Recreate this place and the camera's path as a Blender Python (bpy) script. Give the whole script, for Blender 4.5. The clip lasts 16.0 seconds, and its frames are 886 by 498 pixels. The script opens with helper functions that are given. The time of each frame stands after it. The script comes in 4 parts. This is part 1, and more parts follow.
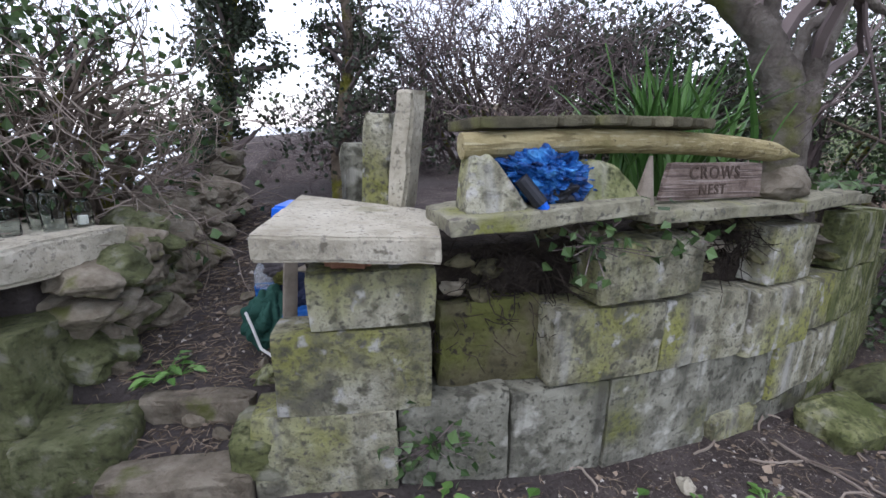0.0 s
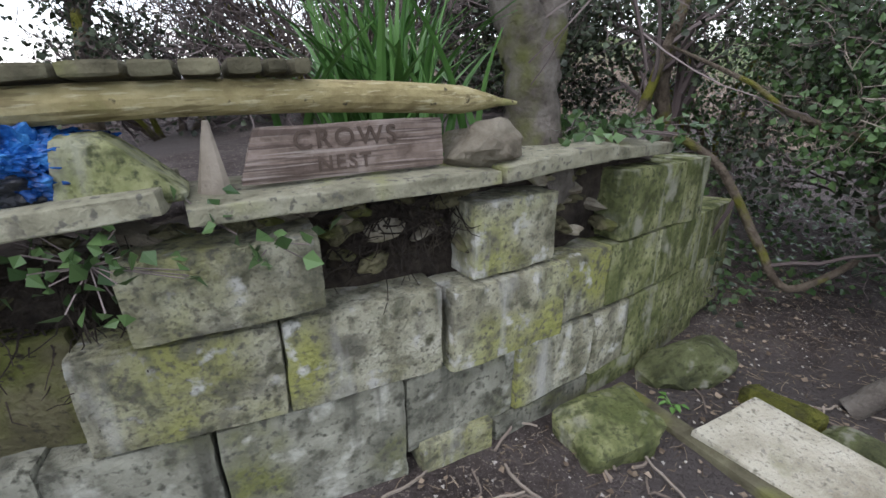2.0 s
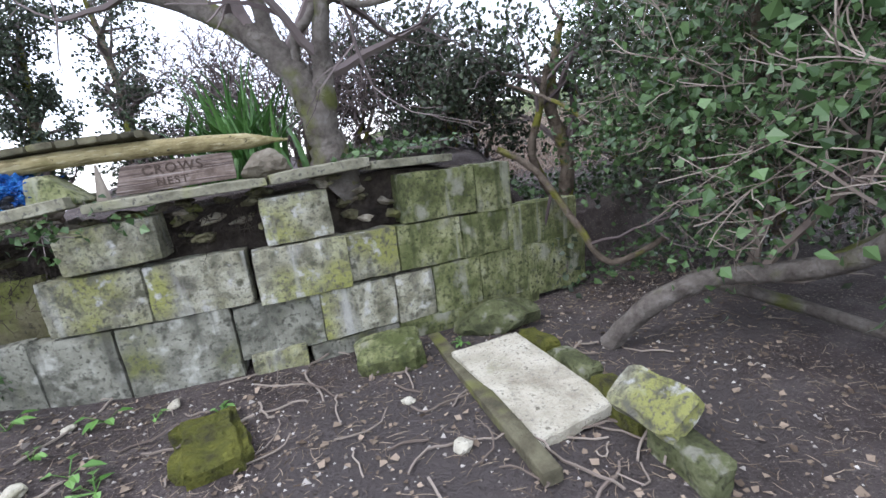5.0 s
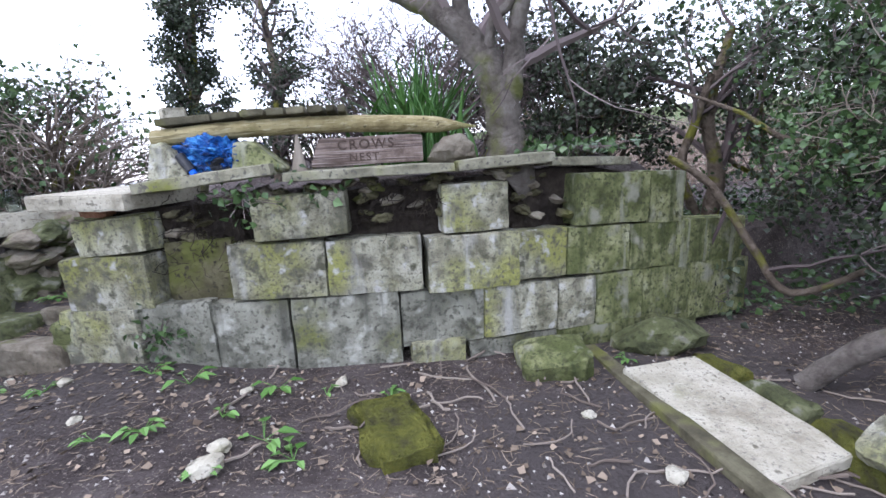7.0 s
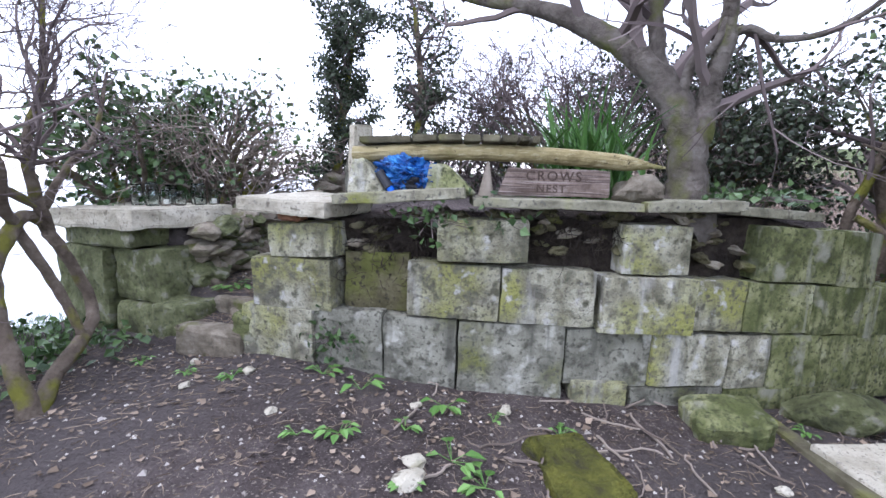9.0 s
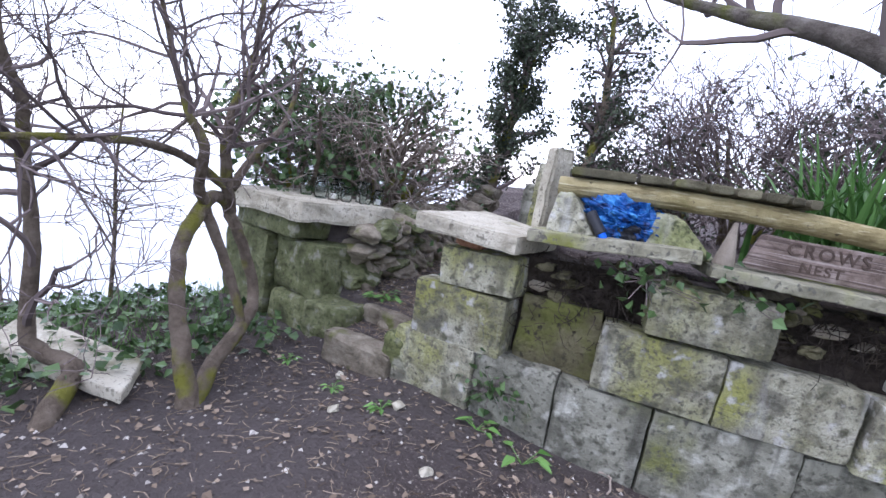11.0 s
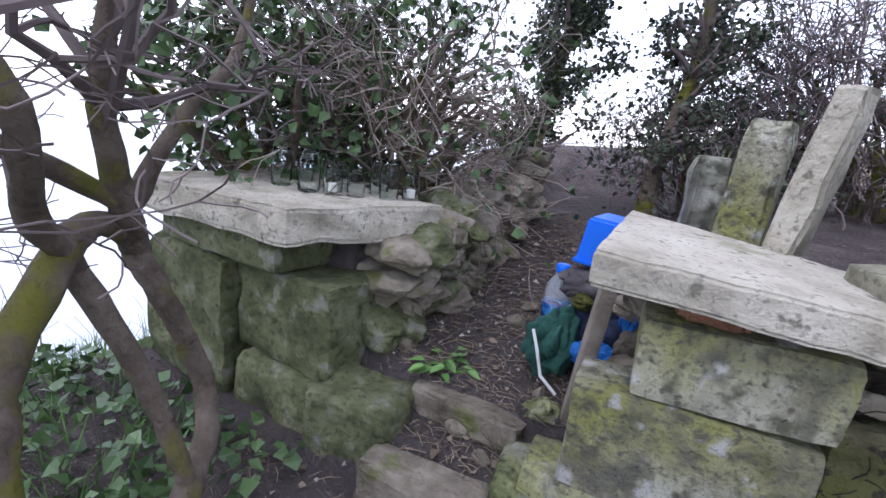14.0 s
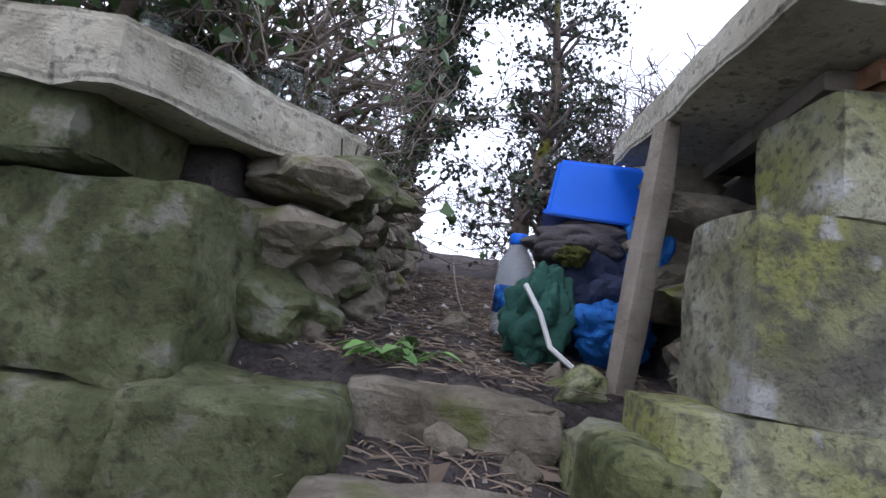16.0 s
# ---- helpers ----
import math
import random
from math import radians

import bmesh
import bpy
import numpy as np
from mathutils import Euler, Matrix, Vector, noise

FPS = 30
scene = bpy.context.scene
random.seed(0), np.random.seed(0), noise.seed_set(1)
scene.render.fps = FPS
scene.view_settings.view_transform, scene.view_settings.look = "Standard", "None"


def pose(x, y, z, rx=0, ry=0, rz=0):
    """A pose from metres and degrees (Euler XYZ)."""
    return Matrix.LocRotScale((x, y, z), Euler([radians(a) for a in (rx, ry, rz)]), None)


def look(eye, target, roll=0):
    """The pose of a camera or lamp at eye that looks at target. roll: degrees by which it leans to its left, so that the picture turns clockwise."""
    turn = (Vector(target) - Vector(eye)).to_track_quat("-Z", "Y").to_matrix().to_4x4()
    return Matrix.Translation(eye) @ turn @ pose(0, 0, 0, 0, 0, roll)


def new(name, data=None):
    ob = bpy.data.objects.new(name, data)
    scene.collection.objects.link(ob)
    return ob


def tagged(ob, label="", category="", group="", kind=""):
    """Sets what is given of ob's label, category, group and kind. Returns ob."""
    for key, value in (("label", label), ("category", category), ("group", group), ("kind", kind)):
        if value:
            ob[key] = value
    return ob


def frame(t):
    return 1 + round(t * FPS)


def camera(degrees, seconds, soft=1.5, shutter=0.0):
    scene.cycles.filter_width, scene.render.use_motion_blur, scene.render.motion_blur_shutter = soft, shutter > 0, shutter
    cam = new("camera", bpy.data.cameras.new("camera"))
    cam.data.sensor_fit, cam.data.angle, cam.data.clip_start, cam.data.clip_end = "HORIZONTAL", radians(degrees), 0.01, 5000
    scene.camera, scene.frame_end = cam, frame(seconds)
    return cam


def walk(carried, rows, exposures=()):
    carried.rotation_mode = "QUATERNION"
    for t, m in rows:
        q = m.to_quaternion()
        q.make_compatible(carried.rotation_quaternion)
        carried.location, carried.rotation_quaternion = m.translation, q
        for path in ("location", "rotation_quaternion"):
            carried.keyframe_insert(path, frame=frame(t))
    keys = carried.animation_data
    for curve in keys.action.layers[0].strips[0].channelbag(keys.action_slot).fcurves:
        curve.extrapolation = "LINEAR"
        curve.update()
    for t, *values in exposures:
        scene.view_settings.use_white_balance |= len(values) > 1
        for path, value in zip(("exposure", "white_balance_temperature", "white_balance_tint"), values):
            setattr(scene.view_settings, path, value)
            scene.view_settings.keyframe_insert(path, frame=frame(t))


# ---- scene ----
cam = camera(86.4, 16.0)
PATH = [
    (0, (-0.06, 0.07, 1.429), (0.078, 1.998, 0.916), -0.3),
    (0.5, (0.093, 0.095, 1.319), (0.353, 2.017, 0.832), -2.4),
    (1, (0.546, 0.207, 1.281), (0.613, 2.135, 0.752), -3.7),
    (1.5, (0.914, 0.46, 1.335), (1.133, 2.351, 0.721), 0.1),
    (2, (1.325, 0.548, 1.42), (1.535, 2.394, 0.679), -2.7),
    (2.5, (1.551, 0.544, 1.455), (2.116, 2.332, 0.76), -0.2),
    (3, (2.27, 0.33, 1.393), (2.403, 2.197, 0.689), -3.9),
    (5.5, (2.887, -0.618, 1.124), (2.671, 1.321, 0.683), -10.0),
    (6, (2.557, -0.609, 1.15), (2.309, 1.326, 0.71), -9.0),
    (6.5, (2.313, -0.564, 1.156), (1.981, 1.354, 0.699), -7.7),
    (7, (2.175, -0.546, 1.15), (1.739, 1.363, 0.744), -5.4),
    (7.5, (1.963, -0.56, 1.166), (1.435, 1.333, 0.796), -2.1),
    (8, (1.805, -0.593, 1.226), (1.202, 1.282, 0.877), -1.3),
    (8.5, (1.722, -0.63, 1.268), (1.064, 1.226, 0.922), -0.4),
    (9, (1.573, -0.717, 1.235), (0.88, 1.133, 0.925), -0.1),
    (9.5, (1.413, -0.857, 1.187), (0.623, 0.962, 0.93), 2.1),
    (12, (0.777, 0.07, 1.501), (-0.587, 1.436, 0.976), 9.0),
    (12.5, (0.676, 0.363, 1.545), (-0.829, 1.532, 0.937), 7.0),
    (13, (0.344, 0.376, 1.446), (-1.104, 1.646, 0.904), 8.7),
    (13.5, (-0.041, 0.353, 1.517), (-1.2, 1.882, 0.953), 6.3),
    (14, (-0.373, 0.39, 1.343), (-1.245, 2.118, 0.841), 6.4),
    (14.5, (-0.738, 0.563, 1.138), (-1.494, 2.387, 0.816), 6.2),
    (15, (-0.851, 0.688, 0.95), (-1.357, 2.619, 0.826), 6.9),
    (15.5, (-0.919, 0.786, 0.66), (-1.242, 2.756, 0.789), 10.0),
    (16, (-0.936, 0.835, 0.535), (-1.083, 2.816, 0.772), 7.9),
]
walk(cam, [(t, look(eye, target, roll)) for t, eye, target, roll in PATH],
     [(0, 0.17, 6000, 20), (3, 0.5, 6250, 13), (5.5, 0.75, 5850, 18), (9, 0.74, 5750, 22), (12.5, 0.5, 5700, 24), (14.5, 0.42, 5750, 24), (16, 0.34, 5850, 21)])

# ---- light: overcast daylight ----
world = bpy.data.worlds.new("overcast_sky")
scene.world = world
world.use_nodes = True
wn, wl = world.node_tree.nodes, world.node_tree.links
wn.clear()
sky = wn.new("ShaderNodeTexSky")
sky.sky_type, sky.sun_disc = "NISHITA", False
sky.sun_elevation, sky.sun_rotation = radians(48), radians(-35)
sky_bg = wn.new("ShaderNodeBackground")
sky_bg.inputs[1].default_value = 0.06
cloud_bg = wn.new("ShaderNodeBackground")
cloud_bg.inputs[0].default_value = (0.93, 0.96, 1.0, 1)
cloud_bg.inputs[1].default_value = 1.25
add = wn.new("ShaderNodeAddShader")
wo = wn.new("ShaderNodeOutputWorld")
wl.new(sky.outputs[0], sky_bg.inputs[0])
wl.new(sky_bg.outputs[0], add.inputs[0])
wl.new(cloud_bg.outputs[0], add.inputs[1])
wl.new(add.outputs[0], wo.inputs[0])
sun = new("sun", bpy.data.lights.new("sun", "SUN"))
sun.data.energy, sun.data.angle, sun.data.color = 1.0, radians(25), (1.0, 0.97, 0.92)
sun.matrix_world = look((-4, -3, 8), (0, 2, 0))
scene.view_settings.exposure = 0.0


# ---- materials ----
def mat(name, stops, scale=6.0, rough=0.9, bump=0.4, fine=40.0, spots=(), metal=0.0, coords="Object", vary=0.0, streak=()):
    """Noise-driven colour over stops [(pos, rgb)], with finer grain and stain layers spots [(scale, lo, hi, rgb)]."""
    m = bpy.data.materials.new(name)
    m.use_nodes = True
    n, l = m.node_tree.nodes, m.node_tree.links
    b = n["Principled BSDF"]
    b.inputs["Roughness"].default_value, b.inputs["Metallic"].default_value = rough, metal
    b.inputs["Specular IOR Level"].default_value = 0.25
    tc = n.new("ShaderNodeTexCoord")
    own = n.new("ShaderNodeObjectInfo")
    far = n.new("ShaderNodeMath")
    far.operation = "MULTIPLY"
    far.inputs[1].default_value = 61.0
    l.new(own.outputs["Random"], far.inputs[0])
    shift = n.new("ShaderNodeVectorMath")
    l.new(tc.outputs[coords], shift.inputs[0])
    l.new(far.outputs[0], shift.inputs[1])
    vec = shift.outputs[0]
    big = n.new("ShaderNodeTexNoise")
    big.inputs["Scale"].default_value, big.inputs["Detail"].default_value, big.inputs["Roughness"].default_value = scale, 8, 0.65
    l.new(vec, big.inputs["Vector"])
    ramp = n.new("ShaderNodeValToRGB")
    while len(ramp.color_ramp.elements) < len(stops):
        ramp.color_ramp.elements.new(0.5)
    for e, (p, c) in zip(ramp.color_ramp.elements, stops):
        e.position, e.color = p, (*c, 1)
    l.new(big.outputs[0], ramp.inputs[0])
    col = ramp.outputs[0]
    for sc, lo, hi, rgb in spots:
        t = n.new("ShaderNodeTexNoise")
        t.inputs["Scale"].default_value, t.inputs["Detail"].default_value = sc, 6
        l.new(vec, t.inputs["Vector"])
        r = n.new("ShaderNodeMapRange")
        r.inputs[1].default_value, r.inputs[2].default_value = lo, hi
        l.new(t.outputs[0], r.inputs[0])
        mx = n.new("ShaderNodeMix")
        mx.data_type = "RGBA"
        l.new(r.outputs[0], mx.inputs[0])
        l.new(col, mx.inputs[6])
        mx.inputs[7].default_value = (*rgb, 1)
        col = mx.outputs[2]
    for stretch, lo, hi, rgb in streak:
        mp = n.new("ShaderNodeMapping")
        mp.inputs["Scale"].default_value = stretch
        l.new(vec, mp.inputs["Vector"])
        t = n.new("ShaderNodeTexNoise")
        t.inputs["Scale"].default_value, t.inputs["Detail"].default_value = 1.0, 5
        l.new(mp.outputs[0], t.inputs["Vector"])
        r = n.new("ShaderNodeMapRange")
        r.inputs[1].default_value, r.inputs[2].default_value, r.inputs[4].default_value = lo, hi, 0.75
        l.new(t.outputs[0], r.inputs[0])
        mx = n.new("ShaderNodeMix")
        mx.data_type = "RGBA"
        l.new(r.outputs[0], mx.inputs[0])
        l.new(col, mx.inputs[6])
        mx.inputs[7].default_value = (*rgb, 1)
        col = mx.outputs[2]
    if vary:
        oi = n.new("ShaderNodeObjectInfo")
        hs = n.new("ShaderNodeHueSaturation")
        r = n.new("ShaderNodeMapRange")
        r.inputs[3].default_value, r.inputs[4].default_value = 1 - vary, 1 + vary
        l.new(oi.outputs["Random"], r.inputs[0])
        l.new(r.outputs[0], hs.inputs["Value"])
        l.new(col, hs.inputs["Color"])
        col = hs.outputs[0]
    l.new(col, b.inputs["Base Color"])
    f = n.new("ShaderNodeTexNoise")
    f.inputs["Scale"].default_value, f.inputs["Detail"].default_value, f.inputs["Roughness"].default_value = fine, 8, 0.7
    l.new(vec, f.inputs["Vector"])
    bp = n.new("ShaderNodeBump")
    bp.inputs["Strength"].default_value, bp.inputs["Distance"].default_value = bump, 0.03
    l.new(f.outputs[0], bp.inputs["Height"])
    pits = n.new("ShaderNodeTexNoise")
    pits.inputs["Scale"].default_value, pits.inputs["Detail"].default_value = fine * 0.3, 5
    l.new(vec, pits.inputs["Vector"])
    bp2 = n.new("ShaderNodeBump")
    bp2.inputs["Strength"].default_value, bp2.inputs["Distance"].default_value = bump * 0.7, 0.05
    l.new(pits.outputs[0], bp2.inputs["Height"])
    l.new(bp.outputs[0], bp2.inputs["Normal"])
    l.new(bp2.outputs[0], b.inputs["Normal"])
    return m


def leafmat(name, a, b, rough=0.5):
    m = bpy.data.materials.new(name)
    m.use_nodes = True
    n, l = m.node_tree.nodes, m.node_tree.links
    p = n["Principled BSDF"]
    p.inputs["Roughness"].default_value = rough
    p.inputs["Specular IOR Level"].default_value = 0.35
    g = n.new("ShaderNodeNewGeometry")
    oi = n.new("ShaderNodeObjectInfo")
    sm = n.new("ShaderNodeMath")
    sm.operation = "ADD"
    fr = n.new("ShaderNodeMath")
    fr.operation = "FRACT"
    l.new(g.outputs["Random Per Island"], sm.inputs[0])
    l.new(oi.outputs["Random"], sm.inputs[1])
    l.new(sm.outputs[0], fr.inputs[0])
    r = n.new("ShaderNodeValToRGB")
    r.color_ramp.elements[0].color, r.color_ramp.elements[1].color = (*a, 1), (*b, 1)
    l.new(fr.outputs[0], r.inputs[0])
    l.new(r.outputs[0], p.inputs["Base Color"])
    return m


DARK_SPOT = (0.05, 0.048, 0.04)
M_STONE = mat("weathered_limestone", [(0.3, (0.1, 0.098, 0.065)), (0.44, (0.31, 0.3, 0.21)), (0.56, (0.47, 0.46, 0.35)), (0.72, (0.6, 0.59, 0.49))], 5.5, 0.92, 0.8, 55,
              [(2.1, 0.46, 0.64, (0.32, 0.33, 0.11)), (16, 0.53, 0.68, (0.13, 0.13, 0.085)), (44, 0.52, 0.68, (0.14, 0.135, 0.1)), (6, 0.56, 0.7, (0.16, 0.155, 0.12)), (11, 0.6, 0.68, (0.55, 0.55, 0.5)), (90, 0.56, 0.85, DARK_SPOT)], vary=0.14, coords="Object", streak=[((11, 11, 1.6), 0.56, 0.7, (0.12, 0.12, 0.085)), ((7, 7, 1.1), 0.6, 0.72, (0.5, 0.5, 0.46))])
M_GREEN = mat("algae_green_limestone", [(0.3, (0.06, 0.072, 0.025)), (0.48, (0.2, 0.22, 0.09)), (0.6, (0.34, 0.35, 0.18)), (0.75, (0.5, 0.5, 0.38))], 4.0, 0.9, 0.75, 50,
              [(44, 0.52, 0.68, (0.07, 0.08, 0.04)), (18, 0.54, 0.68, (0.09, 0.1, 0.045)), (2.6, 0.55, 0.68, (0.09, 0.11, 0.035)), (6, 0.56, 0.68, (0.33, 0.33, 0.25))], vary=0.14, streak=[((13, 13, 1.2), 0.54, 0.68, (0.06, 0.075, 0.03)), ((8, 8, 0.9), 0.6, 0.72, (0.42, 0.42, 0.34))])
M_GREY = mat("damp_grey_limestone", [(0.3, (0.1, 0.1, 0.078)), (0.5, (0.24, 0.24, 0.19)), (0.7, (0.37, 0.37, 0.3))], 5, 0.9, 0.6, 55,
             [(2.4, 0.56, 0.68, (0.15, 0.16, 0.06)), (40, 0.52, 0.68, (0.09, 0.09, 0.07)), (12, 0.54, 0.68, (0.08, 0.08, 0.06)), (7, 0.57, 0.66, (0.42, 0.42, 0.36))], vary=0.1, streak=[((12, 12, 1.5), 0.55, 0.7, (0.07, 0.07, 0.055))])
M_SLAB = mat("bleached_limestone_slab", [(0.3, (0.3, 0.27, 0.2)), (0.5, (0.5, 0.47, 0.37)), (0.7, (0.62, 0.595, 0.49))], 5, 0.9, 0.6, 60,
             [(3, 0.6, 0.7, (0.27, 0.26, 0.16)), (20, 0.62, 0.7, (0.2, 0.185, 0.14)), (55, 0.58, 0.66, (0.3, 0.28, 0.23))])
M_COPE = mat("lichened_coping_stone", [(0.3, (0.13, 0.125, 0.085)), (0.5, (0.29, 0.28, 0.2)), (0.7, (0.42, 0.41, 0.32))], 6, 0.92, 0.6, 60,
             [(3, 0.54, 0.64, (0.22, 0.23, 0.07)), (40, 0.58, 0.66, (0.14, 0.135, 0.11)), (10, 0.6, 0.68, (0.13, 0.12, 0.1))], vary=0.1)
M_RUBBLE = mat("rubble_stone", [(0.3, (0.1, 0.085, 0.06)), (0.5, (0.23, 0.2, 0.15)), (0.7, (0.36, 0.33, 0.26))], 7, 0.95, 0.7, 50, [(5, 0.6, 0.7, (0.14, 0.15, 0.05))], vary=0.25)
M_OLIVE = mat("olive_brown_rough_stone", [(0.3, (0.05, 0.045, 0.025)), (0.5, (0.13, 0.12, 0.065)), (0.75, (0.24, 0.22, 0.14))], 5, 0.95, 0.9, 40, [(3, 0.55, 0.66, (0.13, 0.14, 0.04)), (25, 0.58, 0.66, (0.05, 0.045, 0.03))])
M_ALGAE = mat("dark_algae_limestone", [(0.3, (0.045, 0.05, 0.025)), (0.48, (0.13, 0.145, 0.065)), (0.62, (0.21, 0.225, 0.12)), (0.8, (0.3, 0.3, 0.21))], 4.5, 0.9, 0.9, 45, [(30, 0.52, 0.74, (0.05, 0.055, 0.03)), (9, 0.58, 0.68, (0.27, 0.27, 0.21))], vary=0.1)
M_EARTH = mat("damp_earth_with_litter", [(0.25, (0.045, 0.036, 0.034)), (0.48, (0.095, 0.077, 0.072)), (0.65, (0.155, 0.13, 0.122)), (0.85, (0.24, 0.21, 0.2))], 3.0, 1.0, 1.0, 90,
              [(60, 0.6, 0.66, (0.27, 0.23, 0.19)), (130, 0.63, 0.7, (0.33, 0.3, 0.26)), (0.35, 0.52, 0.6, (0.11, 0.095, 0.09))])
M_BANK = mat("dark_rooty_earth", [(0.3, (0.02, 0.016, 0.013)), (0.5, (0.05, 0.04, 0.032)), (0.75, (0.11, 0.09, 0.07))], 9, 1.0, 1.0, 60)
M_GRASS = mat("rough_grass", [(0.3, (0.05, 0.07, 0.02)), (0.6, (0.12, 0.15, 0.06)), (0.8, (0.22, 0.2, 0.12))], 2, 1.0, 1.0, 60)
M_BARK = mat("grey_bark", [(0.3, (0.07, 0.06, 0.05)), (0.5, (0.16, 0.14, 0.12)), (0.75, (0.27, 0.25, 0.22))], 9, 0.95, 0.9, 45, [(3.0, 0.56, 0.66, (0.13, 0.14, 0.045))])
M_BARK2 = mat("mossy_brown_bark", [(0.3, (0.07, 0.055, 0.04)), (0.5, (0.15, 0.12, 0.09)), (0.75, (0.24, 0.2, 0.16))], 9, 0.95, 0.9, 45, [(4.0, 0.53, 0.62, (0.17, 0.17, 0.03))])
M_TWIG = leafmat("purple_brown_twigs", (0.075, 0.058, 0.056), (0.22, 0.18, 0.17), 0.9)
M_TWIGL = leafmat("pale_dry_stems", (0.14, 0.11, 0.09), (0.34, 0.29, 0.24), 0.9)
M_IVY = leafmat("ivy_leaves", (0.025, 0.055, 0.018), (0.1, 0.17, 0.06), 0.36)
M_IVYD = leafmat("dark_evergreen_leaves", (0.02, 0.028, 0.017), (0.075, 0.1, 0.055), 0.5)
M_IVYB = leafmat("bright_fresh_leaves", (0.06, 0.15, 0.025), (0.16, 0.3, 0.08), 0.45)
M_IRIS = leafmat("iris_blades", (0.035, 0.1, 0.02), (0.1, 0.21, 0.055), 0.4)
M_BRACKEN = leafmat("dead_bracken", (0.2, 0.15, 0.11), (0.42, 0.35, 0.29), 0.95)
M_CHIP = leafmat("pale_stone_chips", (0.2, 0.175, 0.15), (0.54, 0.51, 0.46), 0.95)
M_LITTER = leafmat("dry_litter", (0.09, 0.065, 0.045), (0.34, 0.27, 0.2), 0.95)
M_MOSS = mat("yellow_green_moss", [(0.35, (0.06, 0.055, 0.035)), (0.5, (0.13, 0.135, 0.03)), (0.75, (0.26, 0.26, 0.05))], 6, 1.0, 1.0, 120)
M_LOG = mat("debarked_log", [(0.3, (0.17, 0.135, 0.06)), (0.5, (0.3, 0.255, 0.125)), (0.75, (0.42, 0.37, 0.21))], 7, 0.8, 0.5, 30, [(2.5, 0.55, 0.66, (0.19, 0.2, 0.07)), (22, 0.66, 0.71, (0.06, 0.05, 0.03))], streak=[((2.5, 30, 60), 0.54, 0.64, (0.15, 0.12, 0.055)), ((1.5, 40, 90), 0.57, 0.66, (0.46, 0.42, 0.27))])
M_PLANK = mat("dark_weathered_plank", [(0.3, (0.06, 0.055, 0.035)), (0.5, (0.12, 0.11, 0.07)), (0.75, (0.2, 0.19, 0.12))], 8, 0.9, 0.5, 40, [(2, 0.55, 0.66, (0.16, 0.17, 0.04))], vary=0.3)
M_SIGN = mat("carved_grey_wood", [(0.3, (0.1, 0.075, 0.06)), (0.5, (0.2, 0.155, 0.13)), (0.75, (0.32, 0.27, 0.24))], 9, 0.9, 0.6, 30, streak=[((2.5, 20, 75), 0.5, 0.58, (0.07, 0.05, 0.042)), ((3, 20, 120), 0.55, 0.65, (0.36, 0.31, 0.28))])
# dark brown stands in for the shade inside the sign's carved letters
M_CARVE = mat("carved_letter_shade", [(0.3, (0.05, 0.035, 0.028)), (0.7, (0.1, 0.075, 0.06))], 20, 0.95, 0.3, 40)
M_POST = mat("grey_timber_post", [(0.3, (0.13, 0.11, 0.085)), (0.5, (0.23, 0.2, 0.16)), (0.75, (0.33, 0.29, 0.24))], 6, 0.9, 0.5, 30)
M_BRICK = mat("orange_brick", [(0.3, (0.2, 0.09, 0.05)), (0.7, (0.36, 0.2, 0.12))], 15, 0.9, 0.6, 70)
M_TARP = mat("blue_plastic_sheet", [(0.38, (0.004, 0.014, 0.06)), (0.5, (0.015, 0.085, 0.3)), (0.64, (0.07, 0.27, 0.58))], 14, 0.25, 0.15, 25)
M_BLACK = mat("black_plastic", [(0.3, (0.012, 0.013, 0.016)), (0.7, (0.03, 0.033, 0.04))], 8, 0.35, 0.2, 30)
M_BOX = mat("bright_blue_plastic", [(0.3, (0.01, 0.12, 0.68)), (0.7, (0.02, 0.17, 0.8))], 3, 0.35, 0.03, 30)
M_NAVY = mat("navy_fabric", [(0.3, (0.01, 0.014, 0.035)), (0.7, (0.03, 0.04, 0.08))], 9, 0.8, 0.3, 80)
M_BLUEF = mat("blue_fabric", [(0.3, (0.015, 0.1, 0.36)), (0.7, (0.03, 0.19, 0.55))], 9, 0.6, 0.3, 80)
M_GREENF = mat("green_fabric", [(0.3, (0.015, 0.06, 0.045)), (0.7, (0.035, 0.11, 0.085))], 9, 0.8, 0.3, 80)
M_WHITE = mat("white_trim", [(0.3, (0.6, 0.6, 0.58)), (0.7, (0.75, 0.75, 0.72))], 9, 0.7, 0.1, 60)
M_GREYF = mat("grey_fleece", [(0.3, (0.05, 0.045, 0.05)), (0.7, (0.12, 0.11, 0.11))], 9, 0.95, 0.4, 80)
M_WATER = mat("pale_sea", [(0.3, (0.4, 0.44, 0.47)), (0.7, (0.5, 0.54, 0.57))], 0.02, 0.25, 0.1, 0.3)
M_WAX = mat("white_candle_wax", [(0.3, (0.7, 0.68, 0.62)), (0.7, (0.8, 0.78, 0.72))], 9, 0.6, 0.1, 30)
M_GLASS = bpy.data.materials.new("clear_glass")
M_GLASS.use_nodes = True
gb = M_GLASS.node_tree.nodes["Principled BSDF"]
gb.inputs["Base Color"].default_value, gb.inputs["Roughness"].default_value = (0.93, 0.97, 0.96, 1), 0.06
gb.inputs["Transmission Weight"].default_value, gb.inputs["IOR"].default_value = 1.0, 1.15
M_BOTTLE = bpy.data.materials.new("clear_plastic")
M_BOTTLE.use_nodes = True
gb = M_BOTTLE.node_tree.nodes["Principled BSDF"]
